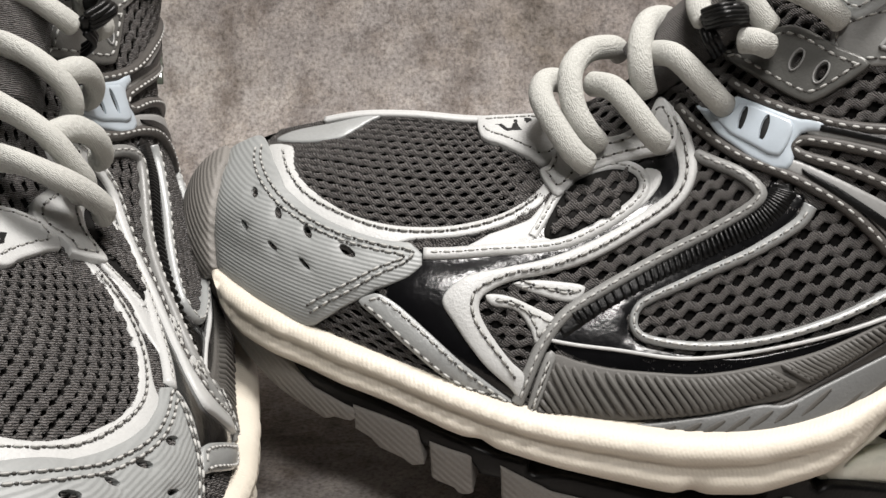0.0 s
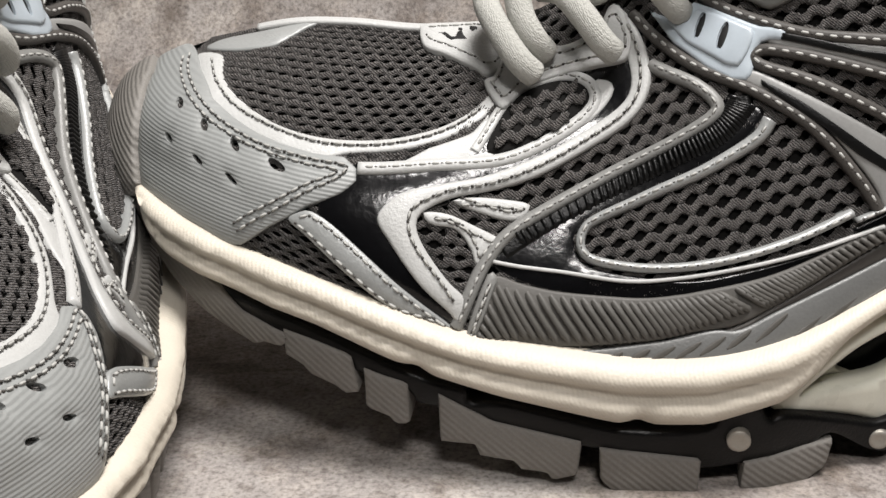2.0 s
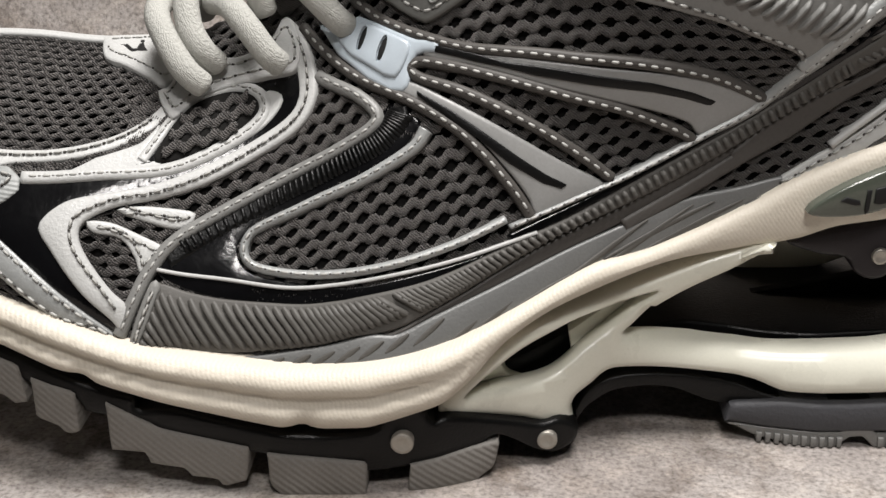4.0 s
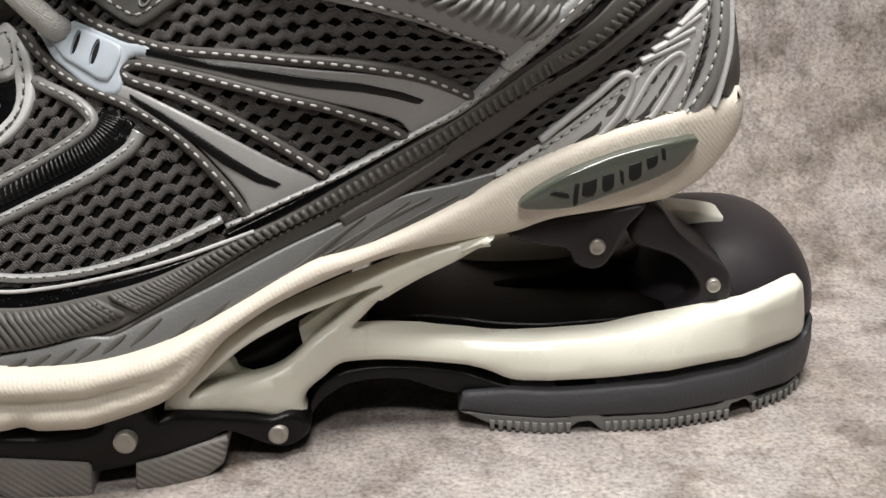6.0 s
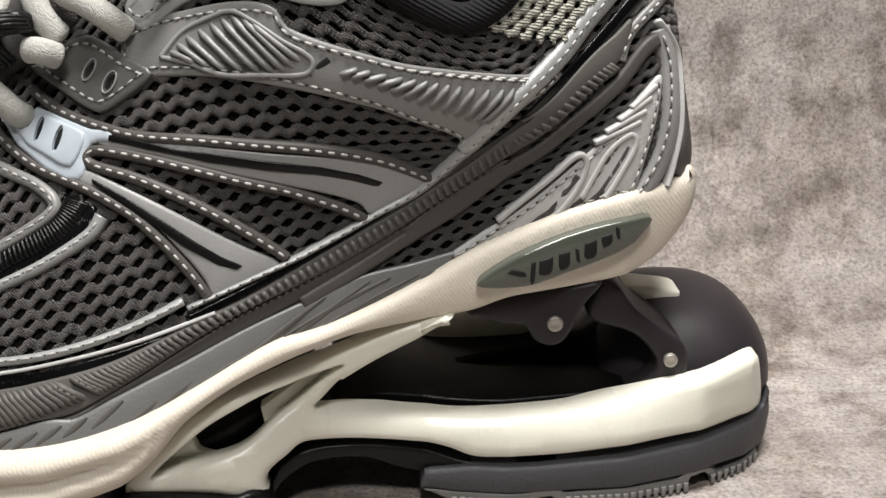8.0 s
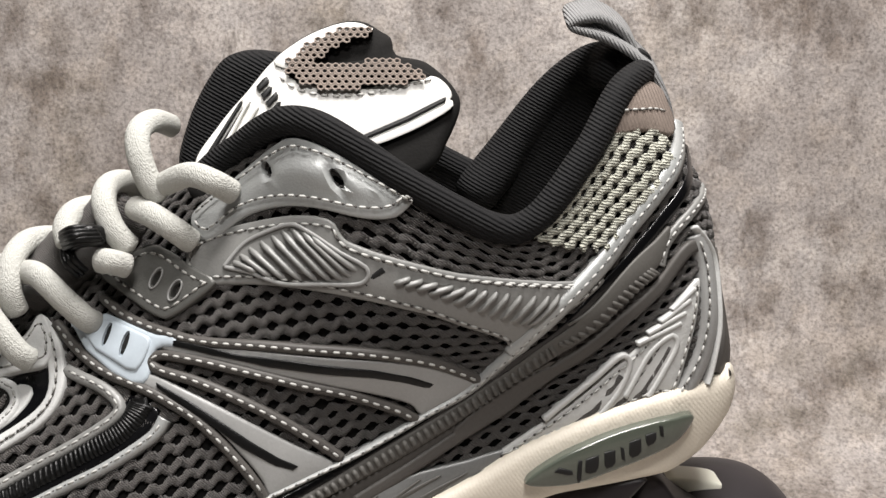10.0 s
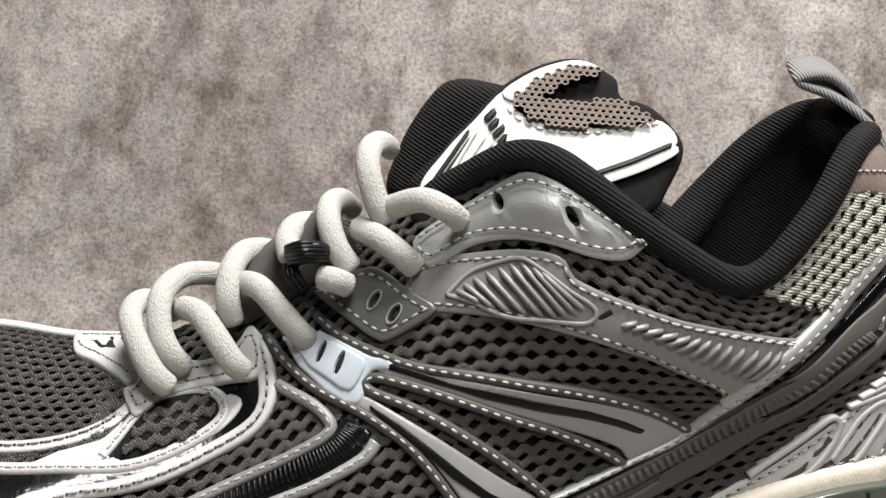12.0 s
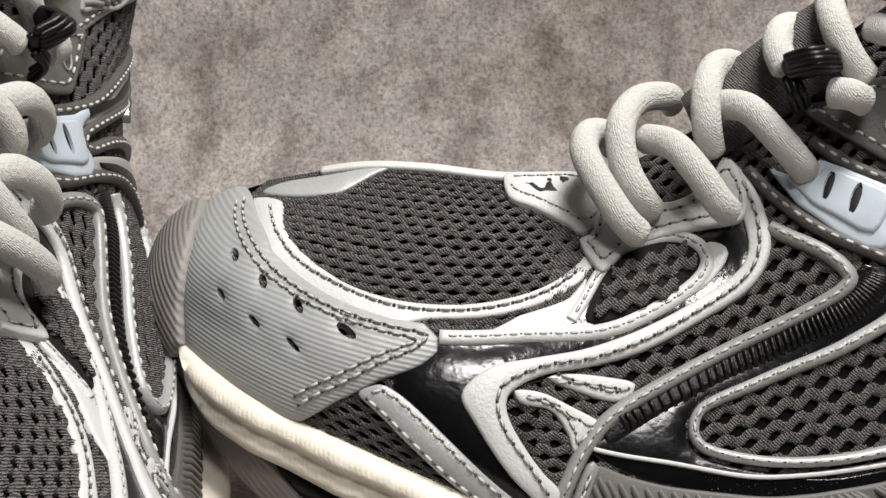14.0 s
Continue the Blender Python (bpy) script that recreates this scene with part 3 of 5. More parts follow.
patch("emblem", [(5.17, 0.947), (5.27, 0.955), (5.38, 0.930), (5.41, 0.968), (5.48, 0.967), (5.52, 0.932), (5.55, 0.976), (5.67, 0.966), (5.66, 0.939), (5.59, 0.911), (5.35, 0.919)], .0026, M_INK, tab, smooth=False)

# forefoot: glossy black ground with pale ribbons over it
patch("patent_front", [(4.60, 0.623), (4.99, 0.655), (5.49, 0.668), (5.84, 0.699), (6.32, 0.748), (6.87, 0.751), (7.19, 0.723), (7.24, 0.616), (6.74, 0.576), (6.17, 0.556), (5.53, 0.529), (5.18, 0.487), (5.38, 0.367), (5.65, 0.244), (5.60, 0.156), (5.11, 0.268), (4.44, 0.429)], .0009, M_PATENT, sneaker, label="glossy black patent leather panel")
patch("white_wedge", [(5.00, 0.634), (5.28, 0.672), (5.66, 0.690), (5.82, 0.729), (5.79, 0.695), (5.71, 0.647), (5.86, 0.637), (5.91, 0.611), (5.50, 0.619)], .0013, M_LEATHER, sneaker, label="pale leather wedge", smooth=False, puff=.0)
strip("loop_ribbon", [(4.70, 0.622), (5.30, 0.626), (5.91, 0.608), (6.29, 0.616), (6.69, 0.639), (6.82, 0.671), (6.73, 0.720), (6.48, 0.757), (6.15, 0.766), (5.88, 0.754)], .0031, .0018, M_LEATHER, sneaker, label="pale leather loop", crown=.0003)
patch("loop_tip", [(6.80, 0.709), (6.93, 0.698), (7.00, 0.674), (6.95, 0.649), (6.79, 0.626), (6.53, 0.615), (6.47, 0.628), (6.74, 0.650)], .0017, M_LEATHER, sneaker)
strip("loop_strut", [(5.69, 0.643), (5.79, 0.681), (5.90, 0.722), (5.99, 0.738)], .0024, .0017, M_LEATHER, sneaker)
patch("eyelet_stay", [(5.75, 0.800), (5.87, 0.810), (5.94, 0.864), (6.19, 0.870), (6.55, 0.820), (6.89, 0.823), (7.04, 0.860), (7.15, 0.826), (7.21, 0.759), (7.14, 0.717), (6.86, 0.735), (6.54, 0.752), (6.18, 0.755), (5.96, 0.722), (5.85, 0.751)], .0026, M_LEATHER, sneaker, seam=.0014, label="pale leather lace stay")
patch("sweep_ribbon", [(7.04, 0.865), (7.17, 0.820), (7.29, 0.746), (7.35, 0.673), (7.32, 0.622), (7.15, 0.587), (6.73, 0.569), (6.27, 0.552), (5.87, 0.546), (5.53, 0.541), (5.31, 0.515), (5.24, 0.479), (5.31, 0.422), (5.54, 0.324), (5.70, 0.265), (5.66, 0.169), (5.55, 0.216), (5.30, 0.297), (5.04, 0.413), (4.91, 0.488), (5.09, 0.557), (5.42, 0.575), (5.81, 0.580), (6.16, 0.589), (6.63, 0.605), (7.03, 0.624), (7.16, 0.653), (7.15, 0.716), (7.11, 0.773), (7.03, 0.833)], .0022, M_LEATHER, sneaker, label="pale leather ribbon sweeping from the laces to the sole", rim=.0007, grid=.002)
stitches([(7.16, 0.806), (7.26, 0.712), (7.25, 0.638), (7.09, 0.604), (6.68, 0.585), (6.22, 0.568), (5.84, 0.559), (5.50, 0.557), (5.22, 0.524), (5.17, 0.477), (5.25, 0.412), (5.49, 0.313), (5.65, 0.233)], .0027, sneaker)
patch("front_strap", [(4.17, 0.392), (4.31, 0.452), (4.42, 0.454), (4.63, 0.412), (5.11, 0.280), (5.60, 0.144), (5.33, 0.146), (5.06, 0.165), (4.62, 0.273), (4.35, 0.343)], .0016, M_SILVER, sneaker, seam=.0013, label="silver leather strap down to the sole")
patch("side_bar", [(5.53, 0.534), (5.78, 0.535), (6.21, 0.501), (6.10, 0.473), (5.79, 0.500)], .0015, M_LEATHER, sneaker, seam=.0012)
patch("side_fork", [(5.29, 0.509), (5.49, 0.505), (5.72, 0.476), (5.96, 0.440), (5.95, 0.424), (5.79, 0.376), (5.72, 0.419), (5.58, 0.467), (5.36, 0.480)], .0015, M_LEATHER, sneaker, seam=.0012)

window = np.array([(u * KU, v * KV) for u, v in [(5.84, 0.633), (5.95, 0.708), (6.15, 0.744), (6.48, 0.742), (6.70, 0.716), (6.74, 0.679), (6.59, 0.650), (6.26, 0.631)]])
patch("loop_backing", [(5.81, 0.631), (5.93, 0.710), (6.14, 0.750), (6.48, 0.750), (6.72, 0.719), (6.76, 0.676), (6.60, 0.644), (6.26, 0.623)], .0017, M_UNDER, sneaker)
knit("loop_knit", M_KNIT, sneaker, .0025, region=window, label="open dark grey knit mesh", u0=5.0, u1=8.0, rows=30)

# flank: glossy black panel, ribbed rail, piped mesh window
patch("patent_flank", [(5.92, 0.376), (6.05, 0.422), (6.34, 0.465), (6.83, 0.490), (7.43, 0.502), (7.82, 0.516), (7.97, 0.540), (8.18, 0.496), (8.18, 0.474), (7.96, 0.441), (7.51, 0.434), (6.93, 0.439), (6.69, 0.425), (6.63, 0.384), (6.84, 0.317), (7.50, 0.245), (8.07, 0.225), (8.67, 0.211), (9.00, 0.208), (9.02, 0.174), (8.57, 0.176), (7.96, 0.188), (7.27, 0.213), (6.46, 0.284)], .0010, M_PATENT, sneaker, label="glossy black patent leather panel")
strip("side_strap", [(5.63, 0.142), (5.74, 0.291), (5.86, 0.388), (6.07, 0.452), (6.48, 0.487), (7.04, 0.506), (7.53, 0.505), (7.81, 0.511), (7.87, 0.530), (7.74, 0.577), (7.49, 0.638), (7.35, 0.676)], .0030, .0019, M_GREY, sneaker, label="grey piped strap", crown=.0004)
strip("ribbed_rail", [(6.00, 0.410), (6.34, 0.449), (6.83, 0.475), (7.43, 0.480), (7.85, 0.478), (8.03, 0.497), (8.05, 0.525)], .0042, .0014, M_BLACK, sneaker, seam=False, label="ribbed black rubber rail")
ribs([(6.07, 0.451), (6.84, 0.492), (7.43, 0.498), (7.81, 0.502), (7.96, 0.527)], [(6.17, 0.417), (6.88, 0.456), (7.47, 0.459), (7.90, 0.459), (8.15, 0.497)], 46, .0012, .0024, M_BLACK, sneaker)
strip("window_piping", [(8.23, 0.469), (8.11, 0.445), (7.74, 0.430), (7.27, 0.434), (6.84, 0.429), (6.70, 0.413), (6.69, 0.374), (6.84, 0.335), (7.26, 0.286), (7.76, 0.257), (8.35, 0.249), (8.76, 0.258)], .0022, .0020, M_SILVER, sneaker, label="silver piping round the mesh window", crown=.0005, widths=(.0032, .0026, .002, .002, .002, .002))
strip("white_line", [(5.92, 0.387), (6.45, 0.341), (7.03, 0.275), (7.49, 0.248), (8.07, 0.230), (8.55, 0.217), (9.00, 0.211)], .0009, .0019, M_LEATHER, sneaker, seam=False, label="thin white piping")
patch("mudguard", [(5.91, 0.348), (6.21, 0.317), (6.55, 0.278), (7.13, 0.229), (7.50, 0.215)] + [(7.69, 0.212), (7.97, 0.207), (8.22, 0.203), (8.47, 0.204), (8.79, 0.211), (9.24, 0.216), (9.72, 0.234), (10.22, 0.258), (10.74, 0.293), (11.25, 0.363), (11.72, 0.486), (12.02, 0.550)] + [(11.91, 0.549), (12.51, 0.603), (13.14, 0.623), (13.46, 0.637), (13.14, 0.554), (12.56, 0.510), (11.88, 0.430), (11.29, 0.294)] + [(11.75, 0.395), (11.26, 0.297), (10.76, 0.245), (10.23, 0.212), (9.73, 0.196), (9.24, 0.190), (9.06, 0.184), (8.80, 0.172), (8.48, 0.156), (8.24, 0.145), (7.99, 0.132)] + [(7.62, 0.133), (7.29, 0.118), (6.57, 0.103), (6.09, 0.110), (5.74, 0.099), (5.83, 0.244)], .0017, M_BAND, sneaker, label="grey grooved rubber mudguard", grid=.0022)
ribs([(5.80, .125), (5.84, .19), (5.88, .26), (5.93, .325)], [(5.86, .108), (5.97, .112), (6.09, .114), (6.20, .118)], 5, .0019, .0029, M_BAND, sneaker, label="slanting rubber ridges")
ribs([(5.93, 0.331), (6.56, 0.269), (7.13, 0.221), (7.50, 0.208), (7.82, 0.203)], [(6.25, 0.118), (6.86, 0.111), (7.38, 0.124), (7.75, 0.140), (8.10, 0.152)], 28, .0021, .0030, M_BAND, sneaker, label="slanting rubber ridges")
ribs([(7.92, 0.204), (8.22, 0.199), (8.47, 0.200), (8.79, 0.207), (9.24, 0.212), (9.72, 0.229), (10.22, 0.253), (10.74, 0.288), (11.25, 0.355), (11.73, 0.477)], [(8.21, 0.146), (8.42, 0.155), (8.60, 0.164), (8.90, 0.178), (9.31, 0.190), (9.78, 0.199), (10.28, 0.220), (10.81, 0.253), (11.31, 0.311), (11.79, 0.422)], 66, .0017, .0028, M_BAND, sneaker, label="slanting rubber ridges")
patch("lower_rand", [(7.72, 0.121), (7.99, 0.130), (8.24, 0.143), (8.48, 0.154), (8.80, 0.170), (9.24, 0.188), (9.53, 0.192), (9.98, 0.206), (10.49, 0.232), (11.01, 0.268), (11.51, 0.342), (11.54, 0.295), (11.03, 0.224), (10.51, 0.190), (9.99, 0.169), (9.54, 0.155), (9.25, 0.150), (8.81, 0.139), (8.48, 0.134), (8.24, 0.129), (8.00, 0.116)], .0013, M_DARK, sneaker, label="smooth dark grey rand", puff=.0)
patch("ridge_end", [(5.88, 0.352), (5.97, 0.341), (5.93, 0.296), (5.84, 0.173), (5.78, 0.097), (5.72, 0.104), (5.77, 0.229)], .0024, M_GREY, sneaker, seam=.0012)
# arch panel: its darker silver carries the overhang's shade
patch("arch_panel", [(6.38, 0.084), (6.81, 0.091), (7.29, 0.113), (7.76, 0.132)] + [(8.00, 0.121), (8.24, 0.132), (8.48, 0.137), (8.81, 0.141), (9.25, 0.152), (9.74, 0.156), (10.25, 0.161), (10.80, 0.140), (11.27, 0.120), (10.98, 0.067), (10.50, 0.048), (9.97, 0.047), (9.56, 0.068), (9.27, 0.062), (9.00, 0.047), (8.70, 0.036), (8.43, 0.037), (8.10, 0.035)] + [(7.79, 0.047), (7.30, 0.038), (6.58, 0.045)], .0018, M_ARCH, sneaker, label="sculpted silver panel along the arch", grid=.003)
for ua, va, ub, vb in ((6.92, .047, 7.06, .085), (7.12, .057, 7.29, .096), (7.31, .065, 7.50, .104), (7.51, .072, 7.71, .111), (7.71, .081, 7.90, .115), (7.92, .087, 8.09, .116), (8.13, .086, 8.34, .122),
                       (8.36, .052, 8.58, .084), (8.53, .052, 8.83, .089), (8.72, .056, 9.28, .092), (9.05, .063, 9.95, .147), (9.26, .045, 10.37, .141), (9.57, .094, 10.58, .129), (9.82, .065, 10.86, .104), (10.09, .062, 10.63, .089), (10.48, .048, 11.10, .092)):
    strip("arch_groove", [(ua, va), (ua * .5 + ub * .5, va * .48 + vb * .52), (ub, vb)], .0013, .0022, M_BAND, sneaker, seam=False, widths=(.0004, .0014, .0014, .0004))

# cage of the midfoot
S1 = [(7.75, 0.787), (7.99, 0.704), (8.33, 0.625), (8.67, 0.573), (9.28, 0.525), (9.94, 0.487), (10.49, 0.444), (10.82, 0.391), (11.00, 0.349)]
S2 = [(10.33, 0.287), (10.13, 0.330), (9.71, 0.401), (9.26, 0.455), (8.85, 0.507), (8.46, 0.561), (8.26, 0.587), (8.18, 0.582), (8.24, 0.559), (8.52, 0.511), (8.82, 0.452), (9.15, 0.381), (9.42, 0.312), (9.61, 0.262)]
S3 = [(7.22, 0.811), (7.44, 0.717), (7.75, 0.612), (8.17, 0.521), (8.44, 0.454), (8.62, 0.392), (8.76, 0.333), (8.88, 0.279), (8.96, 0.239)]
slot_a = [(8.38, 0.605), (8.86, 0.536), (9.49, 0.483), (9.94, 0.450), (10.29, 0.414), (10.52, 0.380), (10.46, 0.368), (10.22, 0.401), (9.94, 0.430), (9.48, 0.464), (9.05, 0.502), (8.66, 0.550), (8.36, 0.595)]
slot_b = [(8.21, 0.538), (8.43, 0.486), (8.65, 0.427), (8.88, 0.364), (9.07, 0.315), (9.23, 0.283), (9.19, 0.277), (9.03, 0.302), (8.79, 0.362), (8.60, 0.420), (8.38, 0.480), (8.19, 0.534)]
for outline, cut in (([(8.33, 0.618), (8.86, 0.549), (9.49, 0.499), (10.09, 0.463), (10.49, 0.432), (10.85, 0.376), (10.94, 0.336), (10.74, 0.314), (10.40, 0.295), (10.27, 0.334), (9.95, 0.384), (9.48, 0.440), (9.05, 0.488), (8.66, 0.540), (8.30, 0.592)], slot_a), ([(8.15, 0.562), (8.43, 0.503), (8.81, 0.419), (9.23, 0.324), (9.55, 0.253), (9.23, 0.244), (9.00, 0.242), (8.93, 0.280), (8.78, 0.348), (8.59, 0.423), (8.35, 0.489), (8.08, 0.548)], slot_b)):
    # no cut here: a black patch paints the slot's dark on the arm
    patch("arm_slot_dark", cut, .0024, M_BLACK, sneaker, label="black patch painting the dark of a slot", puff=.0, rim=.0002, grid=.002, smooth=False)
    patch("cage_arm", outline, .0019, M_ARM, sneaker, label="grey moulded cage arm", grid=.002)
for line in (S1, S2, S3):
    strip("cage_strap", line, .0026, .0021, M_DARK, sneaker, label="dark grey stitched strap", crown=.0003)
plate = patch("lace_plate", [(7.40, .783), (7.63, .727), (7.78, .743), (8.04, .68), (8.24, .632), (8.42, .610), (8.40, .589), (8.26, .603), (8.17, .586), (8.17, .555), (8.11, .545), (8.0, .555), (7.83, .597), (7.58, .684)], .0024, M_BLUE, sneaker, label="pale blue plastic lace plate with two slots", rim=.0006, grid=.002, puff=0.0, smooth=False)
patch("plate_panel", [(7.55, .735), (7.71, .703), (7.83, .720), (8.22, .625), (8.17, .598), (8.08, .573), (7.99, .583), (7.71, .661)], .0031, M_BLUE, plate, holes=[oval((u * KU, v * KV), .0021, .0008, 52) for u, v in ((7.83, .681), (7.99, .638))], rim=.0005, grid=.002, puff=0.0, smooth=False)
for u_, v_ in ((7.83, .681), (7.99, .638)):
    patch("plate_slot", [(p[0] / KU, p[1] / KV) for p in oval((u_ * KU, v_ * KV), .0020, .0007, 52)], .00255, M_INK, plate, rim=.0001, puff=0.0, grid=.001)
hook = patch("plate_hook", [(7.70, .870), (7.89, .850), (8.27, .838), (8.59, .742), (8.76, .697), (8.70, .678), (8.40, .654), (8.27, .668), (8.02, .745), (7.80, .820)], .0024, M_HOOK, sneaker, seam=.0013, holes=[oval((u * KU, v * KV), .0014, .0008, 38) for u, v in ((8.30, .750), (8.45, .704))], label="gunmetal lace hook with two slots", grid=.002, puff=.0002)
for u_, v_ in ((8.30, .750), (8.45, .704)):
    ring_ = oval((u_ * KU, v_ * KV), .0017, .0010, 38)
    stitch_ = [tuple(over(p[0] / KU, p[1] / KV, .0027)) for p in np.vstack([ring_, ring_[:1]])]
    tube("slot_rim", stitch_, .00026, M_ARM, hook, sides=6, n=3)

# quarter
patch("quarter_panel", [(8.57, 0.790), (8.73, 0.799), (9.15, 0.790), (9.85, 0.774), (9.95, 0.736), (10.31, 0.717), (11.00, 0.728), (11.83, 0.740), (12.44, 0.641), (11.93, 0.595), (11.42, 0.438), (11.13, 0.347), (11.07, 0.384), (11.28, 0.466), (11.20, 0.510), (10.65, 0.576), (10.24, 0.596), (9.75, 0.623), (9.19, 0.656), (8.71, 0.691), (8.53, 0.730)], .0014, M_GREY, sneaker, seam=.0011, label="grey moulded quarter panel")
win = patch("quarter_window", [(8.85, .719), (9.05, .749), (9.52, .766), (9.65, .750), (10.05, .681), (9.96, .650), (9.31, .657)], .0016, M_BAND, sneaker, puff=0.0, smooth=False)
ribs([(8.90, .717), (9.05, .740), (9.30, .755), (9.52, .762), (9.66, .745)], [(9.10, .688), (9.31, .663), (9.60, .655), (9.85, .653), (10.0, .678)], 9, .0018, .0029, M_GREY, win, label="raised diagonal ridges")
strip("window_edge", [(8.85, .715), (9.05, .749), (9.30, .762), (9.52, .767), (9.66, .750), (9.86, .714), (10.06, .682), (9.97, .650), (9.64, .648), (9.31, .656), (9.05, .690), (8.86, .714)], .0010, .0023, M_ARM, win, seam=False)
win = patch("quarter_window", [(10.21, .653), (10.33, .678), (10.96, .690), (11.99, .684), (11.52, .552), (11.19, .586), (10.65, .638)], .0016, M_BAND, sneaker, puff=0.0, smooth=False)
ribs([(10.40, .676), (10.96, .686), (11.43, .694), (11.97, .684)], [(10.23, .656), (10.65, .641), (11.14, .594), (11.52, .558)], 13, .0016, .0029, M_GREY, win, label="raised diagonal ridges")
strip("quarter_slot", [(10.01, 0.647), (10.11, 0.667), (10.21, 0.685)], .0016, .0017, M_INK, sneaker, seam=False)
eyes = [oval((u * KU, v * KV), .0013, .0014, 0) for u, v in [(9.47, 0.879), (10.10, 0.851)]]
patch("eyelet_panel", [(8.62, 0.836), (8.69, 0.869), (9.07, 0.894), (9.52, 0.919), (9.82, 0.933), (10.03, 0.922), (10.39, 0.903), (10.76, 0.904), (10.80, 0.897), (10.52, 0.815), (10.17, 0.782), (9.78, 0.793), (9.45, 0.803), (9.11, 0.803), (8.83, 0.782), (8.71, 0.786)], .0020, M_SILVER, sneaker, seam=.0014, holes=eyes, label="silver moulded eyelet panel", grid=.0015, puff=.0026, puff_over=.006)
stitches([(9.89, 0.766), (9.93, 0.723), (10.29, 0.704), (10.98, 0.711), (11.80, 0.720), (12.33, 0.646)], .0019, sneaker)

# heel
pale = np.array([(u * KU, v * KV) for u, v in [(13.46, 0.946), (14.18, 0.826), (14.01, 0.772), (13.12, 0.731), (12.55, 0.718), (12.11, 0.871), (11.83, 0.972), (12.45, 0.933), (12.90, 0.944)]])
knit("heel_knit", M_KNIT_LIGHT, sneaker, .0018, region=pale, rows=30, pitch=.0036, weave=lambda u: (.16 + 0 * u, .86 + 0 * u), label="pale grey open knit at the heel", u0=11.0)
patch("heel_tab", [(13.46, 0.937), (13.69, 0.985), (14.05, 0.991), (14.43, 0.965), (14.81, 0.914), (14.75, 0.866), (14.30, 0.821), (13.84, 0.866)], .0024, M_TAN, sneaker, label="taupe fabric heel tab")
stitches([(13.65, 0.968), (13.96, 0.910), (14.41, 0.871)], .0029, sneaker)
strip("heel_rail", [(15.00, 0.843), (14.06, 0.769), (13.33, 0.731), (12.70, 0.699), (11.99, 0.651), (11.33, 0.450)] + [(11.46, 0.483), (10.94, 0.339), (10.42, 0.291), (9.81, 0.258), (9.28, 0.248), (8.79, 0.241)], .0030, .0020, M_SILVER, sneaker, label="silver rail from heel to sole", crown=.0005, widths=(.0052, .0052, .005, .0042, .003, .0018, .0014, .0012))
strip("heel_groove", [(15.00, 0.801), (14.20, 0.722), (13.45, 0.669), (12.88, 0.628), (12.20, 0.594), (11.59, 0.452), (10.95, 0.311)] + [(11.15, 0.339), (10.53, 0.275), (9.92, 0.240), (9.33, 0.226), (8.79, 0.216)], .0030, .0012, M_PATENT, sneaker, seam=False, label="black groove")
ribs([(11.76, 0.476), (12.4, 0.554), (12.96, 0.562)], [(11.89, 0.452), (12.53, 0.504), (13.07, 0.525)], 17, .0017, .0025, M_BAND, sneaker, label="raised bars along the heel band")
strip("heel_stripe", [(15.00, 0.711), (14.00, 0.647), (13.37, 0.602), (13.13, 0.546)], .0026, .0016, M_GREY, sneaker)
strip("rand", [(14.19, 0.514), (13.64, 0.547), (12.99, 0.487), (12.38, 0.443), (11.76, 0.349), (11.17, 0.257), (10.77, 0.220)] + [(11.71, 0.346), (11.28, 0.255), (10.77, 0.211), (10.25, 0.176), (9.74, 0.152)], .0034, .0019, M_DARK, sneaker, seam=False, label="dark grey rand")
strip("heel_counter", [(13.86, .575), (13.89, .470), (13.78, .341), (13.53, .211), (13.26, .104), (13.05, .02)], .0052, .0020, M_ARM, sneaker, label="grey heel counter strap", crown=.0006, seam_at=-.6)
strip("heel_counter_piping", [(13.80, .60), (14.02, .50), (14.00, .39), (13.86, .27), (13.62, .14), (13.45, .02)], .0013, .0026, M_LEATHER, sneaker, seam=False, crown=.0004)
strip("heel_counter_edge", [(14.25, .50), (14.35, .38), (14.25, .24), (13.95, .10), (13.75, .01)], .0062, .0018, M_DARK, sneaker, seam=False, label="smooth dark grey heel edge")
silver = [(11.18, 0.120), (11.86, 0.189), (12.45, 0.298), (13.04, 0.398), (13.61, 0.452), (13.60, 0.403), (13.21, 0.226), (12.96, 0.076), (12.72, 0.103), (12.20, 0.095), (11.74, 0.096), (11.29, 0.092)]
patch("heel_fan", silver, .0018, M_LEATHER, sneaker, seam=.0014, label="sculpted silver heel fan", grid=.0025)
for line in ([(11.94, 0.099), (12.20, 0.163), (12.41, 0.239)], [(12.54, 0.113), (12.73, 0.197), (12.94, 0.278)], [(12.34, 0.105), (12.61, 0.226), (12.86, 0.315)]):
    strip("fan_cut", line, .0022, .0022, M_KNIT, sneaker, seam=False)
for line in ([(12.09, 0.075), (12.37, 0.180), (12.49, 0.278), (12.40, 0.321), (12.10, 0.260), (11.63, 0.173)], [(12.66, 0.108), (12.86, 0.202), (13.04, 0.278), (12.97, 0.318), (12.69, 0.281), (12.43, 0.147)]):
    strip("fan_rib", line, .0014, .0026, M_LEATHER, sneaker, seam=False)
strip("fan_rib", [(12.59, 0.344), (12.88, 0.345), (13.16, 0.346)], .0012, .0026, M_LEATHER, sneaker, seam=False)
strip("fan_rib", [(12.72, 0.364), (13.02, 0.371), (13.27, 0.372)], .0012, .0026, M_LEATHER, sneaker, seam=False)
strip("fan_rib", [(12.89, 0.383), (13.17, 0.396), (13.40, 0.403)], .0012, .0026, M_LEATHER, sneaker, seam=False)
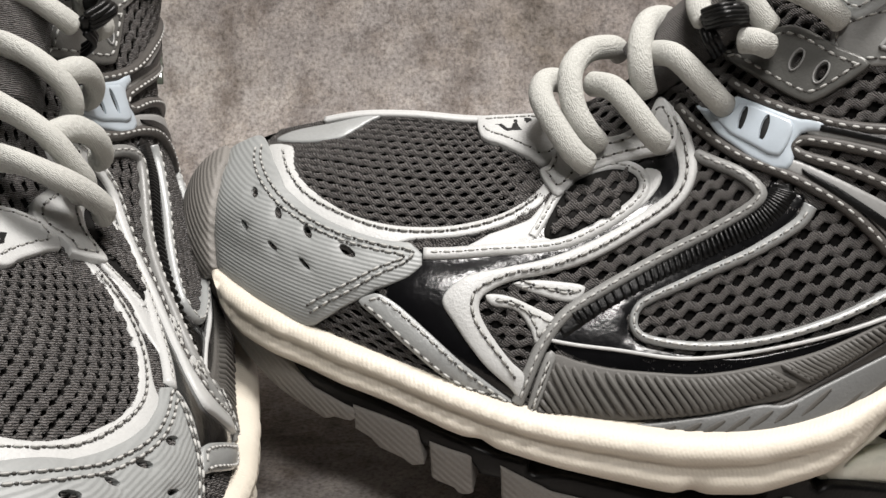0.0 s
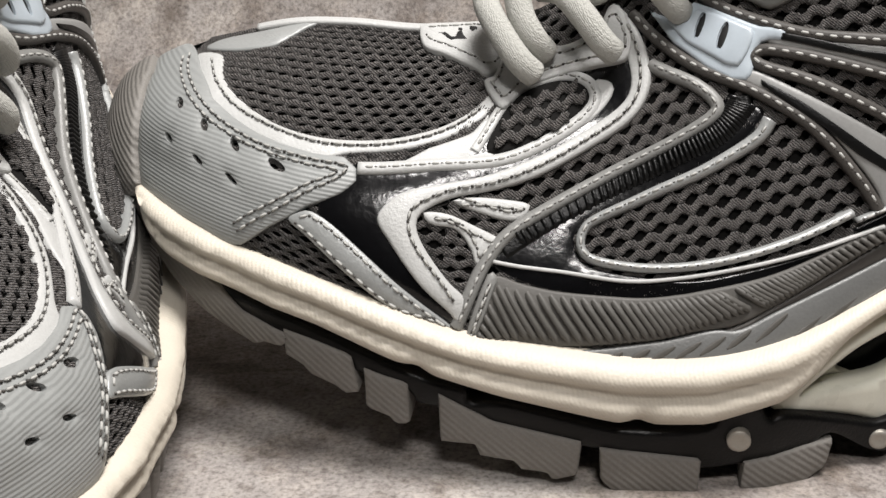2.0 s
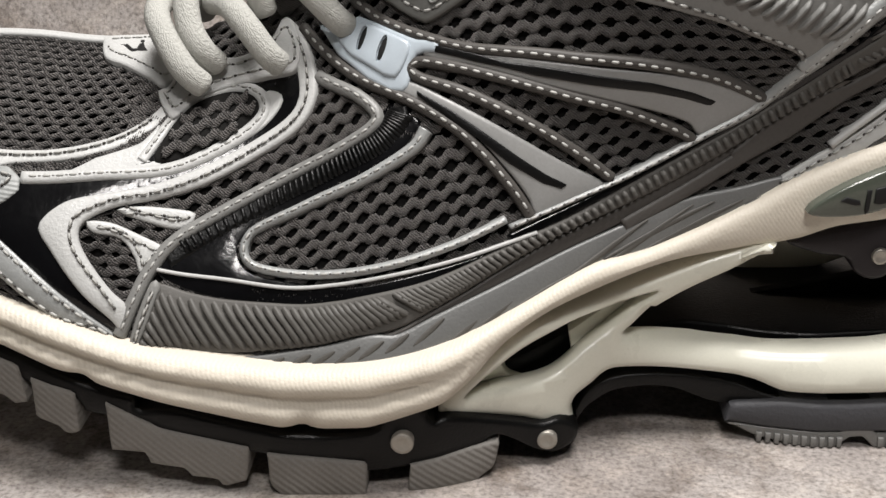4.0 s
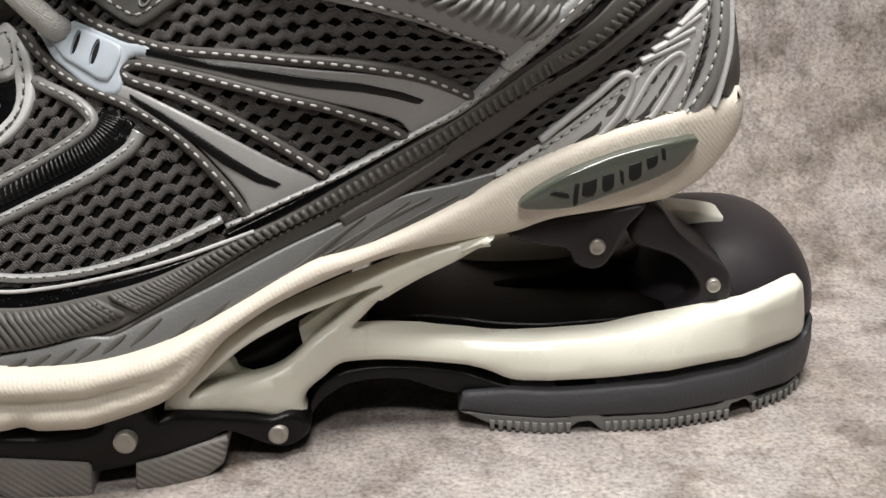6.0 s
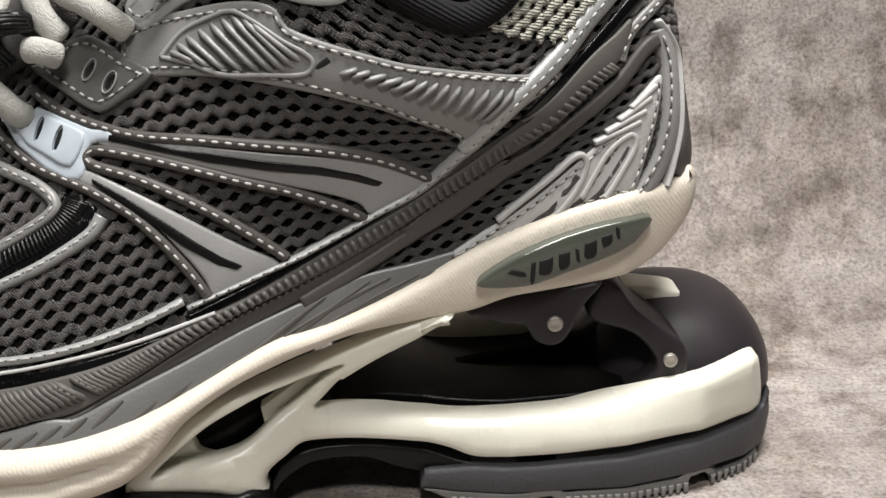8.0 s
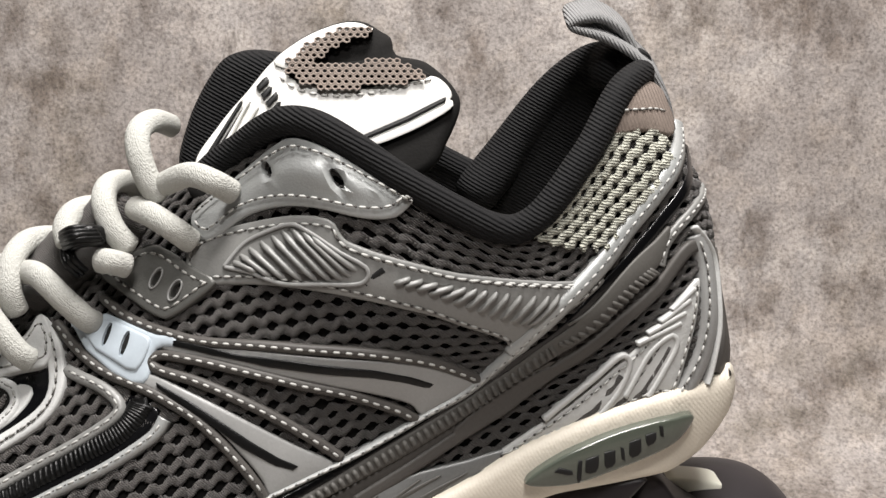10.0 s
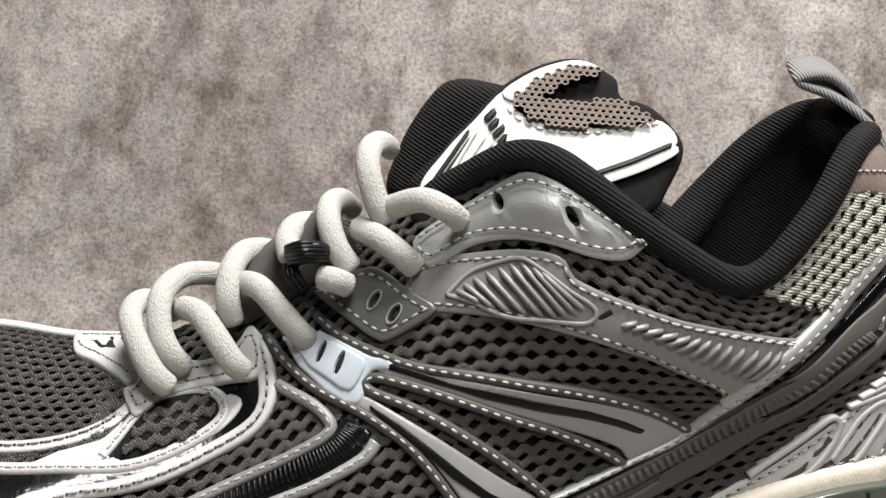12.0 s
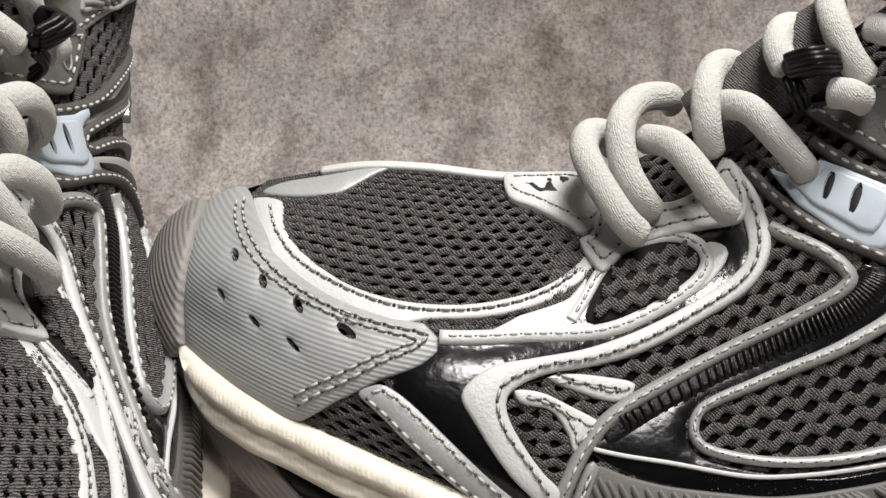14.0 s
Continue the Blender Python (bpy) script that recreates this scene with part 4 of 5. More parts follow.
strip("fan_rib", [(13.08, 0.402), (13.32, 0.418), (13.51, 0.430)], .0012, .0026, M_LEATHER, sneaker, seam=False)

# collar
rim_line = [skin(u, 1.0) + np.array((0, -.001, -.001)) for u in np.linspace(8.6, 15, 22)]
tube("collar", rim_line, .0036, M_FABRIC, sneaker, "padded black ribbed fabric collar", n=5, sides=14)
tube("collar", [(p[0], 2 * middle(p[0]) - p[1], p[2] + .002) for p in rim_line], .0045, M_FABRIC, sneaker, "padded black ribbed fabric collar", n=5, sides=14)
tube("collar_pad", [(.250, .060, .118), (.262, .066, .132), (.274, .062, .148), (.284, .052, .157), (.289, .040, .156)], .0065, M_FABRIC, sneaker, n=6, sides=14)

# pull loop
def ribbon(name, path, wide, thick, mat, label):
    p = catmull(path, 8)
    t = np.gradient(p, axis=0)
    nn = np.cross(t, (0, 1, 0))
    nn /= np.linalg.norm(nn, axis=1)[:, None]
    vs, fs = [], []
    for a, n in zip(p, nn):
        for y, h in ((-1, -.5), (-1, .5), (-.6, .62), (.6, .62), (1, .5), (1, -.5)):
            vs.append(a + np.array((0, y * .9, y * .35)) * wide / 2 + n * h * thick)
    for i in range(len(p) - 1):
        fs += [(i * 6 + j, i * 6 + (j + 1) % 6, i * 6 + 6 + (j + 1) % 6, i * 6 + 6 + j) for j in range(6)]
    fs += [tuple(range(6)), tuple(len(vs) - 6 + j for j in range(6))]
    return part(name, mesh_of(name, vs, fs), mat, sneaker, label)


ribbon("pull_loop", [(0.3010, 0.0340, 0.1385), (0.2988, 0.0360, 0.1513), (0.2943, 0.0380, 0.1594), (0.2844, 0.0400, 0.1661), (0.2748, 0.0410, 0.1693), (0.2765, 0.0410, 0.1711), (0.2829, 0.0420, 0.1713), (0.2898, 0.0430, 0.1665), (0.2927, 0.0420, 0.1592)], .012, .0018, M_WEB, "grey woven pull loop standing up at the heel")

# tongue
tongue = slab("tongue", [(0.1789, 0.1267), (0.1858, 0.1432), (0.1928, 0.1519), (0.1989, 0.1593), (0.2065, 0.1648), (0.2148, 0.1681), (0.2211, 0.1683), (0.2253, 0.1661), (0.2284, 0.1641), (0.2297, 0.1600), (0.2375, 0.1581), (0.2445, 0.1520), (0.2458, 0.1471), (0.2424, 0.1392), (0.2377, 0.1323), (0.2215, 0.1249), (0.2016, 0.1200)], .022, .010, M_UNDER, sneaker, "padded tongue with white leather and tan knit", follow=False, rim=.003, grid=.004, bulge=lambda x, z: .5 * (z - .140))
def lean(z):
    return .5 * (z - .140)


def on_tongue(y0):
    return lambda p, h: (p[0], y0 - h + lean(p[1]), p[1])
def tongue_piece(name, xz, y0, mat, label="", smooth=True):
    return part(name, relief(name, np.array(xz), on_tongue(y0), .0, .0006, .003, smooth=smooth), mat, tongue, label)
tongue_piece("tongue_face", [(0.1807, 0.1337), (0.1860, 0.1434), (0.1929, 0.1517), (0.1990, 0.1588), (0.2028, 0.1585), (0.2026, 0.1552), (0.2096, 0.1529), (0.2208, 0.1524), (0.2319, 0.1538), (0.2395, 0.1552), (0.2436, 0.1502), (0.2350, 0.1458), (0.2211, 0.1405), (0.2071, 0.1347), (0.1903, 0.1271)], .0205, M_WHITE, "white leather tongue face")
tongue_piece("tongue_rim", [(0.1991, 0.1589), (0.2066, 0.1646), (0.2148, 0.1679), (0.2204, 0.1682), (0.2243, 0.1662), (0.2204, 0.1670), (0.2122, 0.1641), (0.2056, 0.1598), (0.2031, 0.1570)], .0195, M_WHITE)
tan_zone = np.array([(0.202, 0.1577), (0.2047, 0.161), (0.21, 0.1644), (0.2177, 0.1674), (0.2226, 0.1671), (0.2238, 0.1658), (0.2178, 0.1641), (0.2131, 0.1616), (0.2101, 0.1588), (0.218, 0.1587), (0.2276, 0.1595), (0.2355, 0.1572), (0.238, 0.1552), (0.2302, 0.1537), (0.2211, 0.1528), (0.2108, 0.1528), (0.2054, 0.1544)])
tongue_piece("tongue_mesh_backing", tan_zone.tolist(), .0203, M_UNDER)
def flat_knit(name, zone, y, pitch, mat, label):
    lo, hi = zone.min(0), zone.max(0)
    ring = catmull(zone, 8, True)
    hexa = ((0, -2 / 3), (.5, -1 / 3), (.5, 1 / 3), (0, 2 / 3), (-.5, 1 / 3), (-.5, -1 / 3))
    vs, fs = [], []
    for j in range(int((hi[1] - lo[1]) / (pitch * .7)) + 1):
        for i in range(int((hi[0] - lo[0]) / pitch) + 1):
            c = lo + np.array((i + .5 * (j % 2), j * .7)) * pitch
            if not inside(ring, c[None])[0]:
                continue
            k = len(vs)
            for f, h in ((1, .0002), (.78, .0004), (.52, .0001), (.44, -.0005)):
                vs += [(c[0] + a * f * pitch, y - h + lean(c[1] + b * f * pitch * .7), c[1] + b * f * pitch * .7) for a, b in hexa]
            for r in range(3):
                fs += [(k + r * 6 + a, k + r * 6 + (a + 1) % 6, k + r * 6 + 6 + (a + 1) % 6, k + r * 6 + 6 + a) for a in range(6)]
    return part(name, mesh_of(name, vs, fs), mat, tongue, label, kind="stuff")
flat_knit("tongue_knit_insert", tan_zone, .0190, .0018, M_KNIT_TAN, "tan open knit insert")
seam_ = catmull([(x, .0203 + lean(z), z) for x, z in [(0.2, 0.1567), (0.2018, 0.154), (0.2061, 0.1518), (0.2121, 0.1507), (0.2182, 0.1507), (0.2254, 0.1516), (0.2332, 0.1533), (0.2389, 0.1549)]], 10)
part("tongue_stitching", stitch_mesh("tongue_stitching", seam_, np.tile((0.0, -1.0, 0.0), (len(seam_), 1)), width=.00045), M_WHITE, tongue, kind="stuff")
tongue_piece("tongue_trim", [(0.2218, 0.1407), (0.2322, 0.1452), (0.2419, 0.1497), (0.2436, 0.1479), (0.2351, 0.1430), (0.2242, 0.1389)], .0200, M_WHITE)
tongue_piece("tongue_line", [(0.2211, 0.1412), (0.2322, 0.1458), (0.2421, 0.1506), (0.2423, 0.1496), (0.2325, 0.1447), (0.2219, 0.1404)], .0192, M_INK, smooth=False)
for q_ in ([(0.1864, 0.1377), (0.1930, 0.1497), (0.1938, 0.1494), (0.1875, 0.1372)], [(0.1885, 0.1386), (0.1952, 0.1486), (0.1960, 0.1481), (0.1897, 0.1378)], [(0.1906, 0.1390), (0.1972, 0.1476), (0.1980, 0.1470), (0.1917, 0.1381)], [(0.1927, 0.1396), (0.1990, 0.1465), (0.1998, 0.1460), (0.1936, 0.1388)], [(0.1947, 0.1402), (0.2005, 0.1454), (0.2012, 0.1449), (0.1956, 0.1395)]):
    tongue_piece("tongue_rib", q_, .0190, M_WHITE, smooth=False)
for q_ in ([(0.1819, 0.1345), (0.1913, 0.1496), (0.1921, 0.1494), (0.1831, 0.1342)], [(0.1839, 0.1348), (0.1922, 0.1483), (0.1927, 0.1477), (0.1847, 0.1346)]):
    tongue_piece("tongue_stripe", q_, .0192, M_INK, smooth=False)
for q_ in ([(0.1950, 0.1528), (0.1973, 0.1554), (0.1982, 0.1540), (0.1960, 0.1515)], [(0.1962, 0.1509), (0.1985, 0.1532), (0.1993, 0.1521), (0.1971, 0.1498)], [(0.1974, 0.1490), (0.1999, 0.1516), (0.2005, 0.1505), (0.1983, 0.1479)], [(0.1987, 0.1472), (0.2008, 0.1496), (0.2015, 0.1488), (0.1996, 0.1462)], [(0.2000, 0.1454), (0.2022, 0.1477), (0.2029, 0.1468), (0.2008, 0.1446)]):
    tongue_piece("lettering_bar", q_, .0190, M_INK, smooth=False)
slab("far_collar_flap", [(0.1727, 0.1273), (0.1739, 0.1411), (0.1816, 0.1557), (0.1883, 0.1602), (0.1995, 0.1596), (0.2085, 0.1572), (0.2058, 0.1420), (0.1939, 0.1264)], .045, .014, M_FABRIC, sneaker, "black ribbed fabric flap", follow=False, rim=.004, grid=.004)
tube("tongue_knit", [(0.1364, 0.0220, 0.1011), (0.1468, 0.0220, 0.1092), (0.1544, 0.0220, 0.1156), (0.1646, 0.0220, 0.1235)], .008, M_KNIT, sneaker, "dark knit tongue under the laces", sides=10)

# laces
R = .0030
for pts in (
    [(0.1198, 0.0330, 0.0937), (0.1187, 0.0230, 0.0991), (0.1145, 0.0160, 0.1010), (0.1137, 0.0090, 0.0987), (0.1174, 0.0030, 0.0934), (0.1219, 0.0000, 0.0878), (0.1262, 0.0010, 0.0837)],
    [(0.1322, 0.0370, 0.1030), (0.1304, 0.0270, 0.1071), (0.1241, 0.0190, 0.1078), (0.1206, 0.0110, 0.1044), (0.1215, 0.0060, 0.0975), (0.1248, 0.0040, 0.0917), (0.1283, 0.0070, 0.0871)],
    [(0.1245, 0.0130, 0.1011), (0.1305, 0.0070, 0.1015), (0.1355, 0.0030, 0.0973), (0.1400, 0.0020, 0.0916), (0.1428, 0.0040, 0.0887)],
    [(0.1453, 0.0370, 0.1102), (0.1431, 0.0270, 0.1144), (0.1387, 0.0190, 0.1149), (0.1368, 0.0120, 0.1113), (0.1370, 0.0080, 0.1054), (0.1386, 0.0090, 0.0986)],
    [(0.1394, 0.0130, 0.1086), (0.1445, 0.0070, 0.1091), (0.1503, 0.0050, 0.1041), (0.1551, 0.0060, 0.0989), (0.1570, 0.0090, 0.0967)],
    [(0.1578, 0.0370, 0.1182), (0.1552, 0.0270, 0.1223), (0.1510, 0.0190, 0.1226), (0.1498, 0.0130, 0.1197), (0.1516, 0.0090, 0.1160)],
    [(0.1643, 0.0370, 0.1246), (0.1614, 0.0270, 0.1288), (0.1594, 0.0180, 0.1290), (0.1596, 0.0120, 0.1256), (0.1623, 0.0090, 0.1198), (0.1666, 0.0090, 0.1146)],
    [(0.1593, 0.0060, 0.1129), (0.1625, 0.0040, 0.1131), (0.1659, 0.0070, 0.1113)],
    [(0.1660, 0.0130, 0.1248), (0.1716, 0.0070, 0.1239), (0.1771, 0.0050, 0.1209), (0.1815, 0.0080, 0.1166)],
    [(0.1728, 0.0370, 0.1413), (0.1700, 0.0250, 0.1443), (0.1678, 0.0170, 0.1429), (0.1683, 0.0120, 0.1383), (0.1709, 0.0100, 0.1312), (0.1735, 0.0110, 0.1264)],
    [(0.1733, 0.0110, 0.1300), (0.1812, 0.0050, 0.1337), (0.1872, 0.0030, 0.1323), (0.1916, 0.0070, 0.1288)],
):
    tube("lace", pts, R, M_LACE, sneaker, flat=.8, sides=14)
keeper = tube("lace_keeper", [(0.1511, 0.0080, 0.1162), (0.1541, 0.0040, 0.1185), (0.1581, 0.0040, 0.1194), (0.1600, 0.0080, 0.1181)], .0026, M_BLACK, sneaker, "black ribbed webbing lace keeper", flat=.45, sides=10)
for pts in ([(0.1502, 0.0070, 0.1191), (0.1541, 0.0030, 0.1213), (0.1591, 0.0060, 0.1210)], [(0.1504, 0.0060, 0.1184), (0.1545, 0.0020, 0.1206), (0.1596, 0.0050, 0.1203)], [(0.1507, 0.0060, 0.1175), (0.1549, 0.0010, 0.1199), (0.1601, 0.0050, 0.1195)], [(0.1509, 0.0060, 0.1166), (0.1552, 0.0010, 0.1190), (0.1605, 0.0050, 0.1186)],
            [(0.1511, 0.0060, 0.1157), (0.1555, 0.0020, 0.1180), (0.1608, 0.0060, 0.1177)], [(0.1505, 0.0070, 0.1155), (0.1517, 0.0050, 0.1124), (0.1539, 0.0080, 0.1085)], [(0.1516, 0.0060, 0.1155), (0.1528, 0.0050, 0.1127), (0.1549, 0.0080, 0.1091)], [(0.1526, 0.0060, 0.1154), (0.1540, 0.0050, 0.1131), (0.1557, 0.0080, 0.1100)]):
    tube("webbing_cord", pts, .0008, M_BLACK, keeper, sides=8)

# ---- the sole ----
CREAM = [(0.0329, 0.0578), (0.0420, 0.0561), (0.0487, 0.0543), (0.0619, 0.0509), (0.0754, 0.0475), (0.0957, 0.0414), (0.1128, 0.0358), (0.1285, 0.0335), (0.1464, 0.0317), (0.1558, 0.0315), (0.1652, 0.0320), (0.1740, 0.0333)] + [(0.1829, 0.0355), (0.1913, 0.0387), (0.1998, 0.0427), (0.2072, 0.0464), (0.2146, 0.0495), (0.2248, 0.0514), (0.2375, 0.0559), (0.2489, 0.0610)] + [(0.2583, 0.0665), (0.2689, 0.0713), (0.2822, 0.0763), (0.2958, 0.0798), (0.3107, 0.0817), (0.3139, 0.0844), (0.3167, 0.0813), (0.3170, 0.0750), (0.3123, 0.0676), (0.3064, 0.0620), (0.2974, 0.0584), (0.2834, 0.0564), (0.2696, 0.0547), (0.2601, 0.0517), (0.2479, 0.0501), (0.2320, 0.0484), (0.2165, 0.0442), (0.2040, 0.0394), (0.1941, 0.0333), (0.1879, 0.0265), (0.1812, 0.0213)] + [(0.1651, 0.0169), (0.1470, 0.0168), (0.1226, 0.0216), (0.1040, 0.0264), (0.0799, 0.0352), (0.0559, 0.0414), (0.0423, 0.0452), (0.0359, 0.0506)]
_c = np.array(CREAM)


def cream_swell(x, z):
    zs = []
    for a, b in zip(_c, np.roll(_c, -1, 0)):
        if (a[0] - x) * (b[0] - x) <= 0 and abs(a[0] - b[0]) > 1e-9:
            zs.append(a[1] + (b[1] - a[1]) * (x - a[0]) / (b[0] - a[0]))
    if len(zs) < 2:
        return 0.0
    lo, hi = min(zs), max(zs)
    tip = -.0022 * min(max((.060 - x) / .015, 0), 1)
    s = min(max((z - lo) / max(hi - lo, 1e-4), 0), 1)
    fade = min(max((hi - lo) / .012, 0), 1)
    crease = sum(math.exp(-((x - c - (s - .3) * .006) / .0025) ** 2) for c in (.104, .152)) * max(0, .55 - s) * .0040
    return tip + fade * (-(.0034 - .0022 * min(max((x - .185) / .02, 0), 1)) * math.sin(math.pi * s) ** .7 + .0030 * math.exp(-((s - .52) / .13) ** 2) * min(max((.195 - x) / .02, 0), 1) + crease)


slab("midsole", CREAM, -.0008, .080, M_CREAM, sneaker, "cream moulded foam midsole", rim=.0022, grid=.0014, bulge=cream_swell)
slab("outsole_rail", [(0.0468, 0.0426), (0.0555, 0.0405), (0.0676, 0.0369), (0.0796, 0.0335), (0.1038, 0.0247), (0.1128, 0.0224), (0.1141, 0.0194), (0.1225, 0.0198), (0.1471, 0.0148), (0.1652, 0.0155), (0.1695, 0.0201), (0.1730, 0.0220), (0.1765, 0.0196), (0.1789, 0.0162)] + [(0.1823, 0.0171), (0.1941, 0.0137), (0.2027, 0.0109), (0.2078, 0.0113), (0.2120, 0.0081), (0.2117, 0.0049), (0.2075, 0.0026), (0.2024, 0.0041), (0.1939, 0.0098), (0.1902, 0.0086), (0.1864, 0.0060), (0.1780, 0.0064)] + [(0.1846, 0.0069), (0.1660, 0.0050), (0.1475, 0.0066), (0.1449, 0.0090), (0.1226, 0.0112), (0.1178, 0.0117), (0.1163, 0.0160), (0.1024, 0.0180), (0.1000, 0.0209), (0.0845, 0.0255), (0.0740, 0.0300), (0.0615, 0.0337), (0.0532, 0.0377)], .0006, .070, M_BLACK, sneaker, "black rubber sole rail", rim=.0012, grid=.004)
for q_ in (
    [(0.0301, 0.0597), (0.0351, 0.0499), (0.0435, 0.0442), (0.0561, 0.0395), (0.0616, 0.0352), (0.0741, 0.0312), (0.0712, 0.0285), (0.0670, 0.0288), (0.0646, 0.0275), (0.0567, 0.0305), (0.0491, 0.0341), (0.0418, 0.0387), (0.0356, 0.0450), (0.0301, 0.0504)],
    [(0.0719, 0.0320), (0.0794, 0.0302), (0.0875, 0.0278), (0.0895, 0.0198), (0.0858, 0.0189), (0.0840, 0.0204), (0.0774, 0.0228), (0.0766, 0.0244), (0.0721, 0.0260)],
    [(0.0904, 0.0250), (0.1003, 0.0224), (0.1007, 0.0132), (0.0974, 0.0128), (0.0959, 0.0147), (0.0907, 0.0162)],
    [(0.1071, 0.0204), (0.1188, 0.0147), (0.1387, 0.0107), (0.1380, 0.0032), (0.1325, 0.0013), (0.1312, 0.0033), (0.1252, 0.0038), (0.1242, 0.0058), (0.1163, 0.0066), (0.1153, 0.0085), (0.1074, 0.0086)],
    [(0.1425, 0.0095), (0.1535, 0.0084), (0.1646, 0.0072), (0.1644, -0.0012), (0.1603, -0.0028), (0.1553, -0.0014), (0.1466, -0.0013), (0.1430, 0.0021)],
    [(0.1740, 0.0057), (0.1876, 0.0079), (0.1940, 0.0083), (0.1929, 0.0024), (0.1871, -0.0014), (0.1774, -0.0016), (0.1735, -0.0007)],
):
    mid_ = sum(z for _, z in q_) / len(q_)
    q_ = [(x, z + .0008 * (z > mid_)) for x, z in q_]
    slab("lug", q_, -.0004, .030, M_LUG, sneaker, smooth=False, rim=.0007, grid=.004, label="grey rubber lug with fine grooves")
slab("outsole", [(.075, .026), (.10, .014), (.13, .006), (.16, .004), (.185, .008), (.19, .02), (.14, .022), (.10, .03)], .012, .070, M_BLACK, sneaker, rim=.001)
frame_hole = spaced(catmull([(0.1854, 0.0194), (0.1882, 0.0226), (0.1933, 0.0267), (0.1994, 0.0308), (0.2094, 0.0350), (0.2184, 0.0370), (0.2297, 0.0402), (0.2236, 0.0349), (0.2184, 0.0304), (0.2127, 0.0267), (0.2071, 0.0224), (0.2024, 0.0206), (0.1964, 0.0201), (0.1902, 0.0198)], 6, True), .001)
FRAME = [(0.1798, 0.0176), (0.1818, 0.0208), (0.1909, 0.0289), (0.1965, 0.0328), (0.2072, 0.0370), (0.2239, 0.0416), (0.2426, 0.0488), (0.2559, 0.0516), (0.2487, 0.0459), (0.2375, 0.0403), (0.2294, 0.0354), (0.2245, 0.0312), (0.2223, 0.0283), (0.2291, 0.0270), (0.2428, 0.0248), (0.2566, 0.0238), (0.2703, 0.0247), (0.2843, 0.0254), (0.2983, 0.0278), (0.3132, 0.0300), (0.3277, 0.0325), (0.3358, 0.0332), (0.3387, 0.0282), (0.3401, 0.0176), (0.3315, 0.0170), (0.3145, 0.0166), (0.2993, 0.0158), (0.2850, 0.0145), (0.2708, 0.0141), (0.2613, 0.0139), (0.2540, 0.0163), (0.2428, 0.0182), (0.2290, 0.0197), (0.2195, 0.0195), (0.2155, 0.0170), (0.2117, 0.0144), (0.2106, 0.0110), (0.2116, 0.0070), (0.2074, 0.0071), (0.1999, 0.0112), (0.1913, 0.0135), (0.1812, 0.0153)]
def frame_sculpt(x, z):
    rise = min(max((z - .017) / .011, 0), 1) * (z < .036)
    return .006 * rise * rise * min(max((x - .224) / .015, 0), 1) * (1 - min(max((x - .29) / .035, 0), 1))


# added black block: stands for the dark inside seen through the frame's hole
slab("core_shade", [(0.1784, 0.0074), (0.1874, 0.0175), (0.2049, 0.0259), (0.2200, 0.0293), (0.2170, 0.0209), (0.2056, 0.0079), (0.2000, 0.0030)], .009, .040, M_BLACK, sneaker, low=True)
spring = slab("spring_frame", FRAME, -.0012, .007, M_PLASTIC, sneaker, "glossy ivory plastic spring frame", rim=.0022, holes=[frame_hole], low=True, grid=.0025, gap=.0012, bulge=frame_sculpt)
mirrored(spring)
for q_ in ([(0.1831, 0.0156), (0.1929, 0.025), (0.1952, 0.0204), (0.2007, 0.0174), (0.2024, 0.0112)], [(0.2093, 0.0289), (0.2241, 0.037), (0.2248, 0.0343), (0.2151, 0.0251), (0.2104, 0.0225)]):
    slab("frame_web", q_, .006, .004, M_PLASTIC, sneaker, "ivory plastic web behind the spring frame", low=True, rim=.0006, smooth=False)
under = slab("frame_lining", [(0.2123, 0.0106), (0.2153, 0.0147), (0.2234, 0.0172), (0.2345, 0.0172), (0.2485, 0.0149), (0.2598, 0.0118), (0.2711, 0.0118), (0.2999, 0.0128), (0.3236, 0.0140), (0.3424, 0.0154), (0.3441, 0.0112), (0.3240, 0.0102), (0.3001, 0.0105), (0.2712, 0.0098), (0.2486, 0.0088), (0.2345, 0.0136), (0.2233, 0.0136), (0.2152, 0.0105), (0.2119, 0.0067)], .0012, .060, M_BLACK, sneaker, low=True, rim=.0006)
slab("heel_outsole", [(0.2483, 0.0051), (0.2492, 0.0098), (0.2611, 0.0117), (0.2780, 0.0119), (0.2995, 0.0131), (0.3148, 0.0141), (0.3318, 0.0151), (0.3414, 0.0159), (0.3428, 0.0208), (0.3468, 0.0101), (0.3420, 0.0043), (0.3240, 0.0055), (0.3157, 0.0052), (0.3001, 0.0046), (0.2856, 0.0045), (0.2683, 0.0043), (0.2571, 0.0044)], -.0012, .070, M_HEELGREY, sneaker, "slate grey textured rubber heel sole", low=True, rim=.0012, smooth=False, grid=.004)
slab("heel_tread", [(0.2483, 0.0049), (0.2571, 0.0043), (0.2684, 0.0042), (0.2758, 0.0043), (0.2777, 0.0063), (0.2826, 0.0061), (0.2843, 0.0039), (0.3002, 0.0043), (0.3151, 0.0043), (0.3173, 0.0067), (0.3240, 0.0053), (0.3267, 0.0027), (0.3403, 0.0036), (0.3417, -0.0004), (0.3338, 0.0005), (0.3248, 0.0017), (0.3223, 0.0046), (0.3183, 0.0041), (0.3171, 0.0010), (0.3005, 0.0006), (0.2844, -0.0002), (0.2813, 0.0029), (0.2779, 0.0026), (0.2751, -0.0000), (0.2657, -0.0001), (0.2557, 0.0016)], -.0006, .066, M_CLEAR, sneaker, "smoky translucent rubber tread", low=True, rim=.0006, smooth=False, grid=.004)
